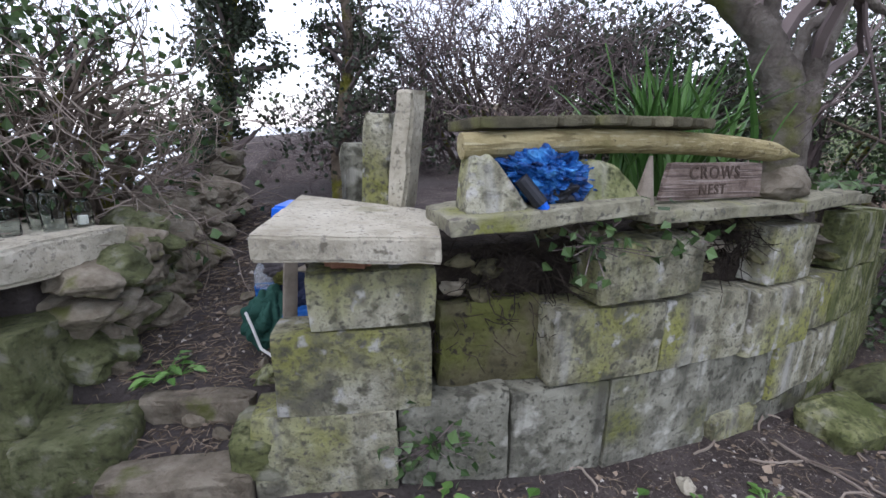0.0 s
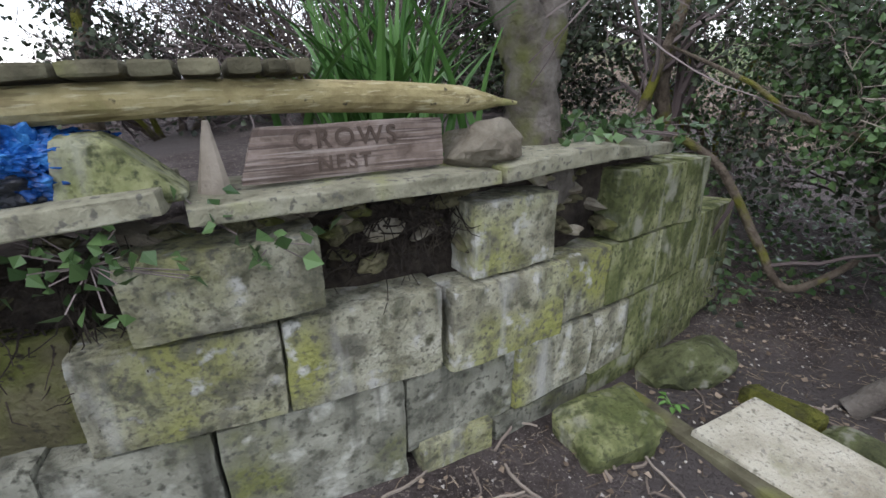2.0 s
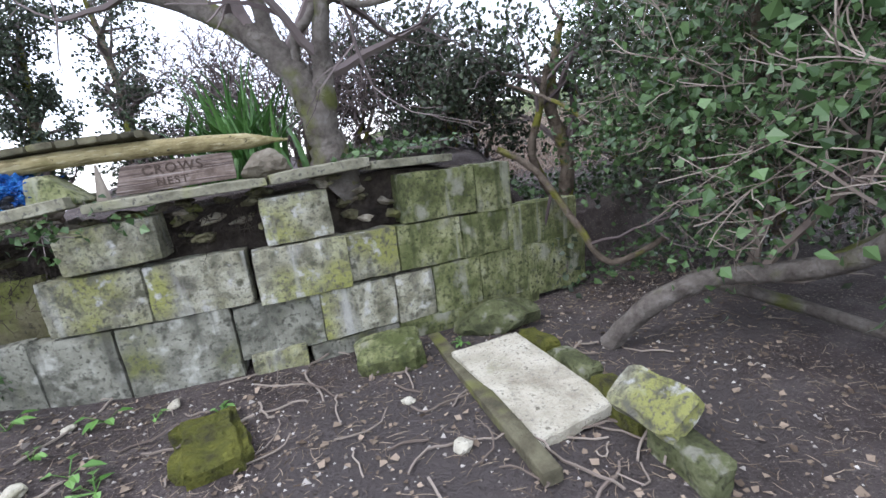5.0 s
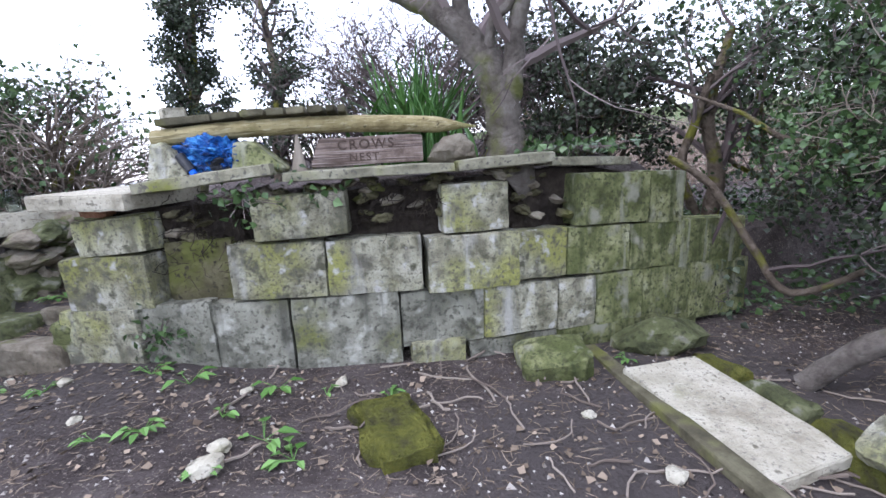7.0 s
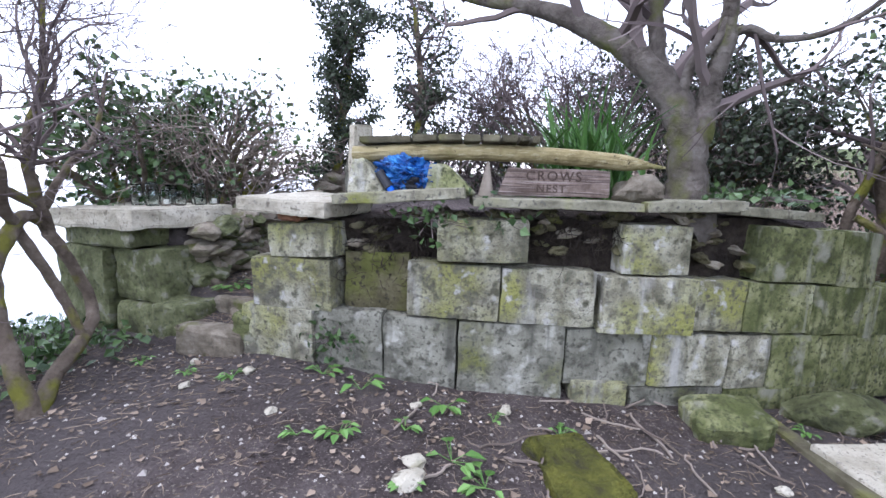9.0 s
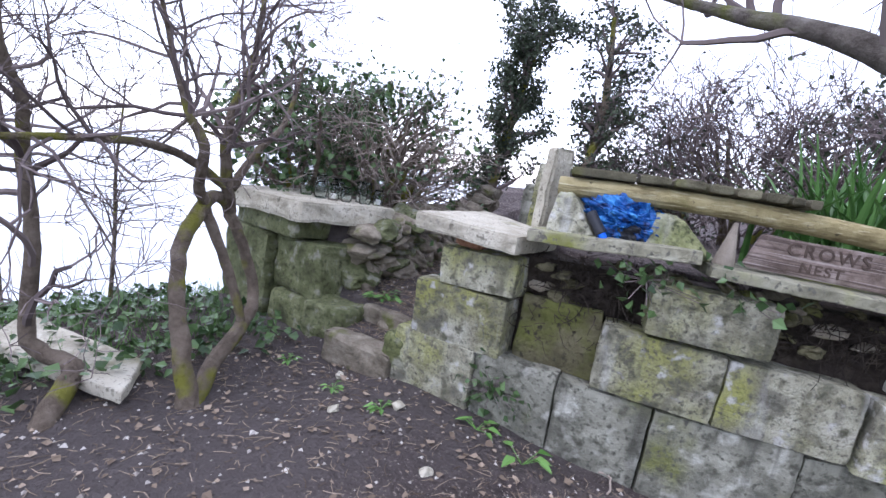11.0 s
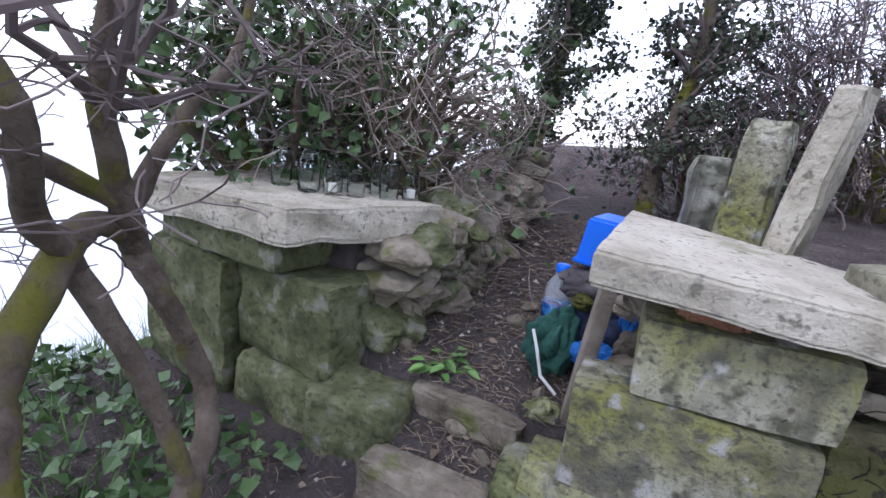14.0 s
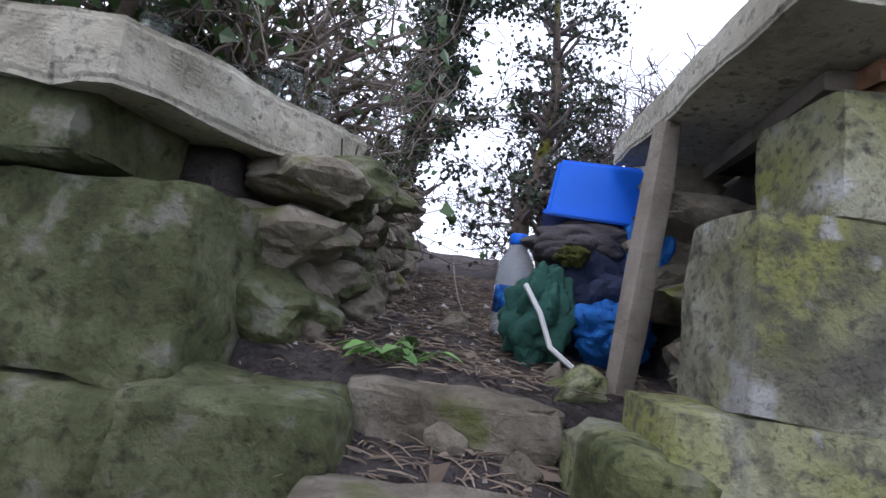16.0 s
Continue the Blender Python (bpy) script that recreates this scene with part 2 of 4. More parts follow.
gb.inputs["Base Color"].default_value, gb.inputs["Roughness"].default_value = (0.86, 0.92, 0.95, 1), 0.15
gb.inputs["Transmission Weight"].default_value, gb.inputs["IOR"].default_value = 0.75, 1.15

# ---- helpers of the scene ----
rng = random.Random(7)


def meshob(name, verts, faces, material, smooth=False):
    me = bpy.data.meshes.new(name)
    me.from_pydata([tuple(v) for v in verts], [], faces)
    me.update()
    if smooth:
        me.shade_smooth()
    me.materials.append(material)
    return new(name, me)


def thing(name, x, y, z, label, category, group="", kind="", rz=0):
    e = new(name)
    e.matrix_world = pose(x, y, z, 0, 0, rz)
    e.empty_display_size = 0.1
    return tagged(e, label, category, group, kind)


def under(ob, parent, label=""):
    """Make ob a part of parent, keeping its place in the world."""
    ob.parent = parent
    ob.matrix_parent_inverse = parent.matrix_basis.inverted()
    return tagged(ob, label)


def part(name, bm, material, parent, label="", smooth=False):
    me = bpy.data.meshes.new(name)
    bm.to_mesh(me)
    bm.free()
    if smooth:
        me.shade_smooth()
    me.materials.append(material)
    ob = new(name, me)
    return under(ob, parent, label) if parent else tagged(ob, label)


def stone_bm(sx, sy, sz, cuts=4, rough=0.012, seed=0, chip=0.02, round_=0.25):
    """A cut stone round the origin: edges rounded and chipped, faces uneven."""
    bm = bmesh.new()
    bmesh.ops.create_cube(bm, size=1)
    bmesh.ops.subdivide_edges(bm, edges=bm.edges[:], cuts=cuts, use_grid_fill=True)
    off = Vector((seed * 3.7, seed * 1.3, seed * 7.1))
    for v in bm.verts:
        c = v.co * 2
        edge = sorted((abs(c.x), abs(c.y), abs(c.z)))
        p = Vector((v.co.x * sx, v.co.y * sy, v.co.z * sz))
        nz = noise.noise(p * 7 + off)
        nz2 = noise.noise(p * 22 + off)
        pull = 0.0
        if edge[1] > 0.99:
            pull = chip * (0.5 + 1.2 * max(0, noise.noise(p * 9 - off)))
        if edge[0] > 0.99:
            pull += chip * round_ * 2
        v.co = p - Vector((c.x * (abs(c.x) > 0.99), c.y * (abs(c.y) > 0.99), c.z * (abs(c.z) > 0.99))) * pull
        v.co += Vector((nz, noise.noise(p * 7 - off), noise.noise(p * 6 + off * 2))) * rough + Vector((nz2, -nz2, nz2)) * rough * 0.35
    return bm


def rock_bm(sx, sy, sz, seed=0, sub=3, lump=0.28):
    """A broken lump of rock with flattish faces."""
    bm = bmesh.new()
    bmesh.ops.create_icosphere(bm, subdivisions=sub, radius=0.5)
    off = Vector((seed * 2.3, seed * 5.1, seed * 0.7))
    r = random.Random(seed)
    cuts = [(Vector((r.uniform(-1, 1), r.uniform(-1, 1), r.uniform(-1, 1))).normalized(), r.uniform(0.27, 0.4)) for _ in range(9)]
    for v in bm.verts:
        p = v.co.copy()
        for nrm, d in cuts:
            k = p.dot(nrm)
            if k > d:
                p -= nrm * (k - d) * 0.9
        p *= 1 + lump * noise.noise(p * 3 + off) + 0.08 * noise.noise(p * 11 + off)
        v.co = Vector((p.x * sx, p.y * sy, p.z * sz)) * 1.25
    return bm


def tube(verts, faces, pts, radii, sides):
    """Append a tapered tube along pts."""
    base = len(verts)
    n = len(pts)
    for i, (p, r) in enumerate(zip(pts, radii)):
        d = (pts[min(i + 1, n - 1)] - pts[max(i - 1, 0)])
        if d.length < 1e-6:
            d = Vector((0, 0, 1))
        d.normalize()
        # carry the ring's direction along, so that the tube does not twist
        u = d.orthogonal() if i == 0 else u - d * u.dot(d)
        u = u.normalized() if u.length > 1e-6 else d.orthogonal().normalized()
        w = d.cross(u)
        for k in range(sides):
            a = 2 * math.pi * k / sides
            verts.append(p + (u * math.cos(a) + w * math.sin(a)) * r)
    for i in range(n - 1):
        for k in range(sides):
            a, b = base + i * sides + k, base + i * sides + (k + 1) % sides
            faces.append((a, b, b + sides, a + sides))
    if sides > 3:
        faces.append(tuple(base + k for k in range(sides)))
        faces.append(tuple(base + (n - 1) * sides + k for k in reversed(range(sides))))


def wander(p, d, length, steps, r, wob, lift=0.0):
    pts = [p.copy()]
    d = d.normalized()
    for _ in range(steps):
        d = (d + Vector((r.gauss(0, wob), r.gauss(0, wob), r.gauss(0, wob) + lift))).normalized()
        p = p + d * length / steps
        pts.append(p.copy())
    return pts, d


def grow(r, p, d, length, rad, level, out, split=3, wob=0.16, lift=0.02, shrink=0.62, minr=0.003):
    """A branch and its side branches; out collects (points, radii, level)."""
    pts, end = wander(p, d, length, 5 if level > 1 else 4, r, wob, lift)
    radii = [max(minr, rad * (1 - 0.5 * i / (len(pts) - 1))) for i in range(len(pts))]
    out.append((pts, radii, level))
    if level <= 0:
        return
    for k in range(split):
        i = r.randint(2, len(pts) - 1) if k else len(pts) - 1
        side = Vector((r.gauss(0, 1), r.gauss(0, 1), r.gauss(0.15, 0.8))).normalized()
        nd = (end * 0.75 + side * 0.75).normalized()
        grow(r, pts[i], nd, length * shrink * r.uniform(0.75, 1.15), radii[i] * 0.66, level - 1, out, split, wob, lift, shrink, minr)


def leaf(verts, faces, p, size, r, up=0.35, heart=True):
    """One folded leaf of four triangles round p."""
    nrm = Vector((r.gauss(0, 1), r.gauss(0, 1), r.gauss(up, 1))).normalized()
    a = nrm.orthogonal().normalized()
    b = nrm.cross(a)
    t = r.uniform(0, 6.28)
    u, w = a * math.cos(t) + b * math.sin(t), b * math.cos(t) - a * math.sin(t)
    s = size * r.uniform(0.6, 1.3)
    k = len(verts)
    verts += [p, p + u * s * 0.35 + w * s * 0.5 + nrm * s * 0.12, p + u * s * 1.05, p + u * s * 0.35 - w * s * 0.5 + nrm * s * 0.12]
    faces += [(k, k + 1, k + 2), (k, k + 2, k + 3)]


def wall_y(x):
    """The face of the long wall."""
    x = max(x, -0.55)
    return 1.59 + 0.12 * x + 0.1 * x * x


def smooth(a, b, v):
    v = min(1.0, max(0.0, (v - a) / (b - a)))
    return v * v * (3 - 2 * v)


def yard_z(x):
    return 0.10 - 0.105 * min(3.6, max(-0.3, x)) - 0.05 * smooth(-0.4, -1.2, x)


def path_z(y):
    """Rise of the path between the two walls: two earth treads, then a gentle slope."""
    return 0.09 + 0.16 * smooth(1.52, 1.57, y) + 0.14 * smooth(1.84, 1.89, y) + 0.10 * smooth(1.95, 2.7, y) + 0.3 * smooth(2.6, 4.6, y)


def ground_z(x, y):
    low = yard_z(x) - 0.02
    n = 0.03 * noise.noise(Vector((x * 1.1, y * 1.1, 0))) + 0.014 * noise.noise(Vector((x * 5, y * 5, 3)))
    bump = 0.06 * math.exp(-((x - 0.5) ** 2 / 0.5 + (y - 0.7) ** 2 / 0.3))
    k = smooth(0.30, 0.42, y - wall_y(x) + (0.32 if -1.5 < x < -0.45 else 0.0))
    hi_right = 1.0 - 0.05 * smooth(1.5, 3, x) - 0.75 * smooth(2.75, 3.5, x) + 0.5 * smooth(6, 16, y)
    hi_left = 0.9 - 0.85 * smooth(-2.6, -3.2, x)
    # side edges of the path
    right = smooth(-0.40, -0.26, x)
    left = smooth(-1.50, -1.60, x)
    p = path_z(y)
    up = p + (hi_right - p) * right + (max(hi_left, p) - p) * left
    up += 0.35 * smooth(4.2, 6.5, y) * (1 - right)
    z = low + (up - low) * k + n + bump * (1 - k)
    z -= (0.45 + 1.3 * k) * smooth(-2.5, -4.0, x) + 1.0 * smooth(-3.0, -6.5, x)
    z -= 16 * smooth(-5.5, -14, x)
    z += 2.2 * smooth(9, 40, y) * smooth(-5, 5, x)
    return z


# ---- ground ----
def axis(parts):
    out = []
    for a, b, n in parts:
        out += [a + (b - a) * i / n for i in range(n)]
    return out + [parts[-1][1]]


gx = axis([(-900, -60, 8), (-60, -8, 16), (-8, -3, 32), (-3, 4.5, 150), (4.5, 9, 30), (9, 60, 16), (60, 900, 8)])
gy = axis([(-900, -40, 8), (-40, -4, 12), (-4, -1, 20), (-1, 4.5, 110), (4.5, 9, 30), (9, 60, 18), (60, 900, 8)])
gv = [(x, y, ground_z(x, y)) for y in gy for x in gx]
nx = len(gx)
gf = [(j * nx + i, j * nx + i + 1, (j + 1) * nx + i + 1, (j + 1) * nx + i) for j in range(len(gy) - 1) for i in range(nx - 1)]
ground = tagged(meshob("ground", gv, gf, M_EARTH, True), "dark trodden earth with twigs, chips and leaf litter", "ground", kind="structure")
ground.data.materials.append(M_GRASS)
for f, poly in zip(gf, ground.data.polygons):
    x, y, _ = gv[f[0]]
    if x < -2.9 - 0.3 * math.sin(y * 2) and y < 2.2 or x < -5 or x > 9 or y > 9 or y < -5:
        poly.material_index = 1
sea = tagged(meshob("water", [(-3000, -3000, -14), (-28, -3000, -14), (-28, 3000, -14), (-3000, 3000, -14)], [(0, 1, 2, 3)], M_WATER), "pale hazy sea below the cliff", "sea", kind="structure")

# ---- long wall: earth core, then each stone ----
wall = thing("wall_long", 1.2, 1.9, 0, "old curved garden wall of mossy limestone blocks", "wall", kind="structure")
cv, cf = [], []
xs = [-0.34 + 3.89 * i / 90 for i in range(91)]
for x in xs:
    y0 = wall_y(x) + 0.17
    top = 0.98 - 0.12 * smooth(2.2, 3.0, x) - 0.5 * smooth(3.0, 3.2, x)
    for j in range(13):
        z = -0.4 + (top + 0.4) * j / 12
        nz = noise.noise(Vector((x * 6, z * 6, 1))) * 0.05 + noise.noise(Vector((x * 17, z * 17, 4))) * 0.02
        cv.append((x, y0 + nz, z))
    cv.append((x, y0 + 0.35, top + 0.02 * noise.noise(Vector((x * 8, 0, 0)))))
cn = 14
cf = [(i * cn + j, (i + 1) * cn + j, (i + 1) * cn + j + 1, i * cn + j + 1) for i in range(90) for j in range(cn - 1)]
under(meshob("earth_core", cv, cf, M_BANK), wall, "dark rooty earth behind the missing blocks")


def block(x0, x1, z0, z1, material, out=0.0, depth=0.2, tilt=0.0, seed=0, drop=0.0, name="stone_block", rough=0.007, parent=None, lean=0.0):
    """A wall block between x0 and x1, its face out metres before the wall's face; drop: fall of its bed towards x1."""
    y0, y1 = wall_y(x0), wall_y(x1)
    a = math.atan2(y1 - y0, x1 - x0)
    length = math.hypot(x1 - x0, y1 - y0)
    bm = stone_bm(length - 0.004, depth, z1 - z0 - 0.004, 7, rough, seed, 0.005)
    ob = part(name, bm, material, None)
    mid = Vector(((x0 + x1) / 2, (y0 + y1) / 2, (z0 + z1) / 2))
    nrm = Vector((-math.sin(a), math.cos(a), 0))
    mid += nrm * (depth / 2 - out)
    ob.matrix_world = Matrix.Translation(mid) @ Matrix.Rotation(a, 4, "Z") @ pose(0, 0, 0, lean, math.degrees(math.atan2(drop, length)) + tilt, 0)
    return under(ob, parent or wall)


S, GN, GY = M_STONE, M_GREEN, M_GREY
BLOCKS = [
    # x0, x1, z0, z1, material, out, drop
    (-0.64, -0.12, 0.02, 0.44, S, 0.02, 0.0), (-0.12, 0.31, 0.03, 0.45, GY, 0.0, 0.0), (0.31, 0.735, 0.0, 0.43, GY, 0.0, 0.01),
    (0.74, 1.32, -0.06, 0.405, GY, 0.0, 0.02), (1.325, 1.79, 0.02, 0.36, GY, -0.02, 0.03),
    (1.79, 2.22, -0.0, 0.32, S, 0.0, 0.025), (2.22, 2.46, -0.04, 0.295, S, 0.0, 0.015), (2.46, 2.78, -0.07, 0.275, GN, 0.0, 0.025), (2.78, 3.14, -0.12, 0.24, GN, 0.0, 0.04), (3.14, 3.66, -0.24, 0.19, GN, 0.0, 0.07),
    (1.36, 1.66, -0.14, 0.06, S, 0.02, 0.02), (1.68, 2.2, -0.25, 0.0, GY, 0.0, 0.03), (2.2, 2.72, -0.28, -0.04, GN, 0.0, 0.03), (2.72, 3.2, -0.35, -0.09, GN, 0.0, 0.06),
    (-0.54, 0.01, 0.43, 0.745, S, 0.015, 0.005), (0.46, 0.97, 0.425, 0.745, S, 0.015, 0.025), (0.97, 1.475, 0.39, 0.715, S, 0.01, 0.03),
    (1.50, 2.0, 0.335, 0.665, S, 0.03, 0.03), (2.0, 2.29, 0.33, 0.635, S, 0.0, 0.02), (2.29, 2.70, 0.295, 0.60, GN, 0.0, 0.04), (2.70, 3.03, 0.25, 0.56, GN, 0.0, 0.035), (3.03, 3.62, 0.17, 0.51, GN, 0.0, 0.08),
    (0.63, 1.115, 0.755, 0.995, S, 0.035, 0.01), (1.605, 1.965, 0.675, 0.96, S, 0.0, 0.015), (2.36, 2.84, 0.595, 0.92, GN, 0.0, 0.05), (2.84, 3.10, 0.54, 0.89, GN, 0.0, 0.03),
    (-0.41, 0.03, 0.75, 0.96, S, 0.0, -0.01),
]
for i, (x0, x1, z0, z1, m, out, drop) in enumerate(BLOCKS):
    block(x0, x1, z0, z1, m, out, 0.2, 0, i + 1, drop)
block(0.05, 0.455, 0.43, 0.79, M_OLIVE, -0.09, 0.15, 0, 71, 0.0, rough=0.02)

# coping slabs
COPES = [(0.05, 0.785, 1.085, 1.155, 0.07, -0.04), (0.815, 1.685, 1.045, 1.105, 0.05, 0.035), (1.69, 2.22, 1.025, 1.095, 0.05, 0.005), (2.235, 2.74, 0.975, 1.035, -0.03, 0.05)]
for i, (x0, x1, z0, z1, out, drop) in enumerate(COPES):
    ob = block(x0, x1, z0, z1, M_COPE, out, 0.34, 0, 40 + i, drop, name="coping_slab", rough=0.006)


def loose_stone(x, y, z, sx, sy, sz, label, rx=0, ry=0, rz=0, seed=1, material=None, cut=False, group="", name="loose_stone", rough=0.012, chip=0.02):
    bm = stone_bm(sx, sy, sz, 6, rough, seed, chip) if cut else rock_bm(sx, sy, sz, seed)
    ob = part(name, bm, material or M_RUBBLE, None)
    ob.matrix_world = pose(x, y, z, rx, ry, rz)
    return tagged(ob, label, "stone", group)


def slab(pts, z, thick, material, label, seed, tilt=(0, 0), name="stone_slab", ragged=0.02):
    """A flat slab with four given plan corners at its top height z."""
    cx, cy = sum(p[0] for p in pts) / 4, sum(p[1] for p in pts) / 4
    bm = stone_bm(1, 1, thick, 15, 0.0, seed, 0.0)
    off = Vector((seed, seed * 2, 0))
    for v in bm.verts:
        u, w = v.co.x + 0.5, v.co.y + 0.5
        a = Vector(pts[0]).lerp(Vector(pts[1]), u)
        b = Vector(pts[3]).lerp(Vector(pts[2]), u)
        q = a.lerp(b, w)
        rim = max(abs(v.co.x), abs(v.co.y)) > 0.49
        k = Vector((q.x * 8, q.y * 8, v.co.z * 7)) + off
        x, y = q.x - cx, q.y - cy
        if rim:
            s = 1 - ragged * (0.6 + noise.noise(k) + 0.4 * noise.noise(Vector((k.x * 3, k.y * 3, v.co.z * 16)))) - (0.012 if abs(v.co.z) > thick * 0.4 else 0)
            x, y = x * s, y * s
        low = 0.3 * ragged * noise.noise(k * 0.7) if v.co.z < 0 else 0.0
        v.co = Vector((x, y, v.co.z + low + 0.004 * noise.noise(k * 2) + tilt[0] * x + tilt[1] * y))
    ob = part(name, bm, material, None)
    ob.matrix_world = pose(cx, cy, z - thick / 2)
    return tagged(ob, label, "stone slab")


slab([(-0.54, 1.45), (0.04, 1.50), (0.06, 2.0), (-0.56, 2.28)], 1.10, 0.085, M_SLAB, "thick bleached limestone slab laid as a tabletop", 3, (-0.06, 0.0))

# ---- left wall stump beside the steps ----
stump = thing("wall_stump", -1.9, 1.9, 0, "ruined stump of wall with green algae on big blocks", "wall", kind="structure")


def stump_block(x0, x1, y0, y1, z0, z1, material, seed, rz=0, rough=0.02):
    ob = part("stone_block", stone_bm(x1 - x0, y1 - y0, z1 - z0, 9, rough, seed, 0.014), material, None)
    ob.matrix_world = pose((x0 + x1) / 2, (y0 + y1) / 2, (z0 + z1) / 2, 0, 0, rz)
    return under(ob, stump)


stump_block(-2.02, -1.46, 1.70, 2.08, 0.30, 0.70, M_ALGAE, 81, -3)
stump_block(-2.62, -2.03, 1.66, 2.05, 0.05, 0.70, M_ALGAE, 82, -3)
stump_block(-2.5, -1.70, 1.66, 1.98, 0.705, 0.885, M_ALGAE, 83, -3)
stump_block(-1.98, -1.50, 1.66, 1.95, -0.1, 0.295, M_ALGAE, 84, -3)
stump_block(-1.49, -1.14, 1.58, 1.87, 0.0, 0.345, M_ALGAE, 85, 6, 0.028)
stump_block(-2.5, -1.62, 2.1, 2.5, 0.3, 0.86, M_BANK, 86, 0, 0.03)
slab([(-2.62, 1.58), (-1.62, 1.60), (-1.30, 2.22), (-2.5, 2.42)], 1.0, 0.14, M_SLAB, "rough bleached limestone slab shelf holding glass jars", 9, (0.0, 0.02), ragged=0.06)
rr = random.Random(21)
for i in range(20):
    y = 2.06 + 0.62 * (i % 7) / 6 + rr.uniform(-0.04, 0.04)
    row = i // 7
    z = path_z(y) + 0.09 + row * 0.165 + rr.uniform(-0.02, 0.02)
    x = -1.52 + (0.06, 0.02, 0.09)[row] + rr.uniform(-0.03, 0.03)
    ob = part("rubble_stone", rock_bm(rr.uniform(0.32, 0.44), rr.uniform(0.26, 0.38), rr.uniform(0.15, 0.2), 240 + i, 4, 0.4), M_RUBBLE if i % 3 else M_ALGAE, None)
    ob.matrix_world = pose(x, y, z, rr.uniform(-10, 10), rr.uniform(-8, 8), rr.uniform(-25, 25))
    under(ob, stump)
for i in range(58):
    y = 2.55 + 1.5 * rr.random() ** 1.1
    z = path_z(y) + 0.05 + rr.random() * 0.44
    x = -1.46 - 0.10 * (z - path_z(y)) + rr.uniform(-0.06, 0.04) + 0.05 * smooth(2.6, 4, y)
    ob = part("rubble_stone", rock_bm(rr.uniform(0.16, 0.3), rr.uniform(0.16, 0.28), rr.uniform(0.09, 0.16), 200 + i, 3), M_RUBBLE, None)
    ob.matrix_world = pose(x, y, z, rr.uniform(-12, 12), rr.uniform(-12, 12), rr.uniform(0, 180))
    under(ob, stump)

# rubble end of the long wall beside the path
for i in range(20):
    y = 1.78 + 0.75 * rr.random()
    z = path_z(y) + 0.03 + rr.random() * 0.55
    ob = part("rubble_stone", rock_bm(rr.uniform(0.14, 0.26), rr.uniform(0.14, 0.26), rr.uniform(0.08, 0.16), 300 + i, 3), M_RUBBLE, None)
    ob.matrix_world = pose(-0.36 + rr.uniform(-0.04, 0.03), y, z, rr.uniform(-12, 12), rr.uniform(-12, 12), rr.uniform(0, 180))
    under(ob, wall)
# small packing stones seen in the gaps of the long wall
for i in range(46):
    x, z = rr.choice([(rr.uniform(1.12, 1.6), rr.uniform(0.72, 1.0)), (rr.uniform(1.98, 2.36), rr.uniform(0.66, 0.95)), (rr.uniform(0.1, 0.24), rr.uniform(0.78, 1.05)), (rr.uniform(0.3, 2.3), rr.uniform(0.99, 1.03))])
    s = rr.uniform(0.035, 0.1)
    ob = part("packing_stone", rock_bm(s * 1.6, s, s * 0.6, 400 + i, 3, 0.5), M_OLIVE if i % 3 else M_RUBBLE, None)
    ob.matrix_world = pose(x, wall_y(x) + rr.uniform(0.11, 0.18), z, rr.uniform(-15, 15), rr.uniform(-15, 15), rr.uniform(0, 180))
    under(ob, wall)

# ---- steps ----
steps = thing("stone_steps", -0.9, 1.7, 0.1, "two worn mossy stone steps with earth treads", "steps", kind="structure")
for x, y, z, sx, sy, sz, rz, sd in ((-0.90, 1.56, 0.15, 0.52, 0.16, 0.22, 3, 91), (-0.95, 1.90, 0.285, 0.46, 0.17, 0.17, -2, 92)):
    ob = part("step", stone_bm(sx, sy, sz, 6, 0.02, sd, 0.02), M_RUBBLE, None)
    ob.matrix_world = pose(x, y, z, 0, 0, rz)
    under(ob, steps)
loose_stone(-0.60, 1.66, 0.27, 0.26, 0.26, 0.2, "mossy squared stone at the side of the steps", rz=8, seed=93, material=M_GREEN, cut=True)
loose_stone(-0.68, 1.92, 0.395, 0.12, 0.1, 0.08, "small yellowish stone on the path", seed=94, material=M_GREEN)
for i in range(9):
    loose_stone(rr.uniform(-1.2, -0.55), rr.uniform(1.7, 2.9), 0.0, *(rr.uniform(0.03, 0.08) for _ in range(3)), "small stone lying on the earth path", seed=500 + i, group="stones on the path").location.z = 0
for o in [o for o in scene.objects if o.get("group") == "stones on the path"]:
    o.location.z = ground_z(o.location.x, o.location.y) + 0.012

for i, (x, y, s) in enumerate(((0.82, 0.93, 0.07), (0.86, 0.82, 0.09), (0.62, 1.42, 0.05), (-0.55, 1.02, 0.05), (-0.35, 1.28, 0.06), (2.33, 1.62, 0.05), (2.62, 1.22, 0.07), (1.05, 1.62, 0.06), (0.05, 0.98, 0.045), (-0.85, 1.35, 0.05))):
    loose_stone(x, y, ground_z(x, y) + s * 0.2, s * 1.3, s, s * 0.7, "small pale stone lying on the earth", rz=i * 37, seed=540 + i, material=M_SLAB, group="pale stones in the yard")

# ---- timber seat back: log, planks, sign, picket ----
def along(x, off):
    return Vector((x, wall_y(x) + off, 0))


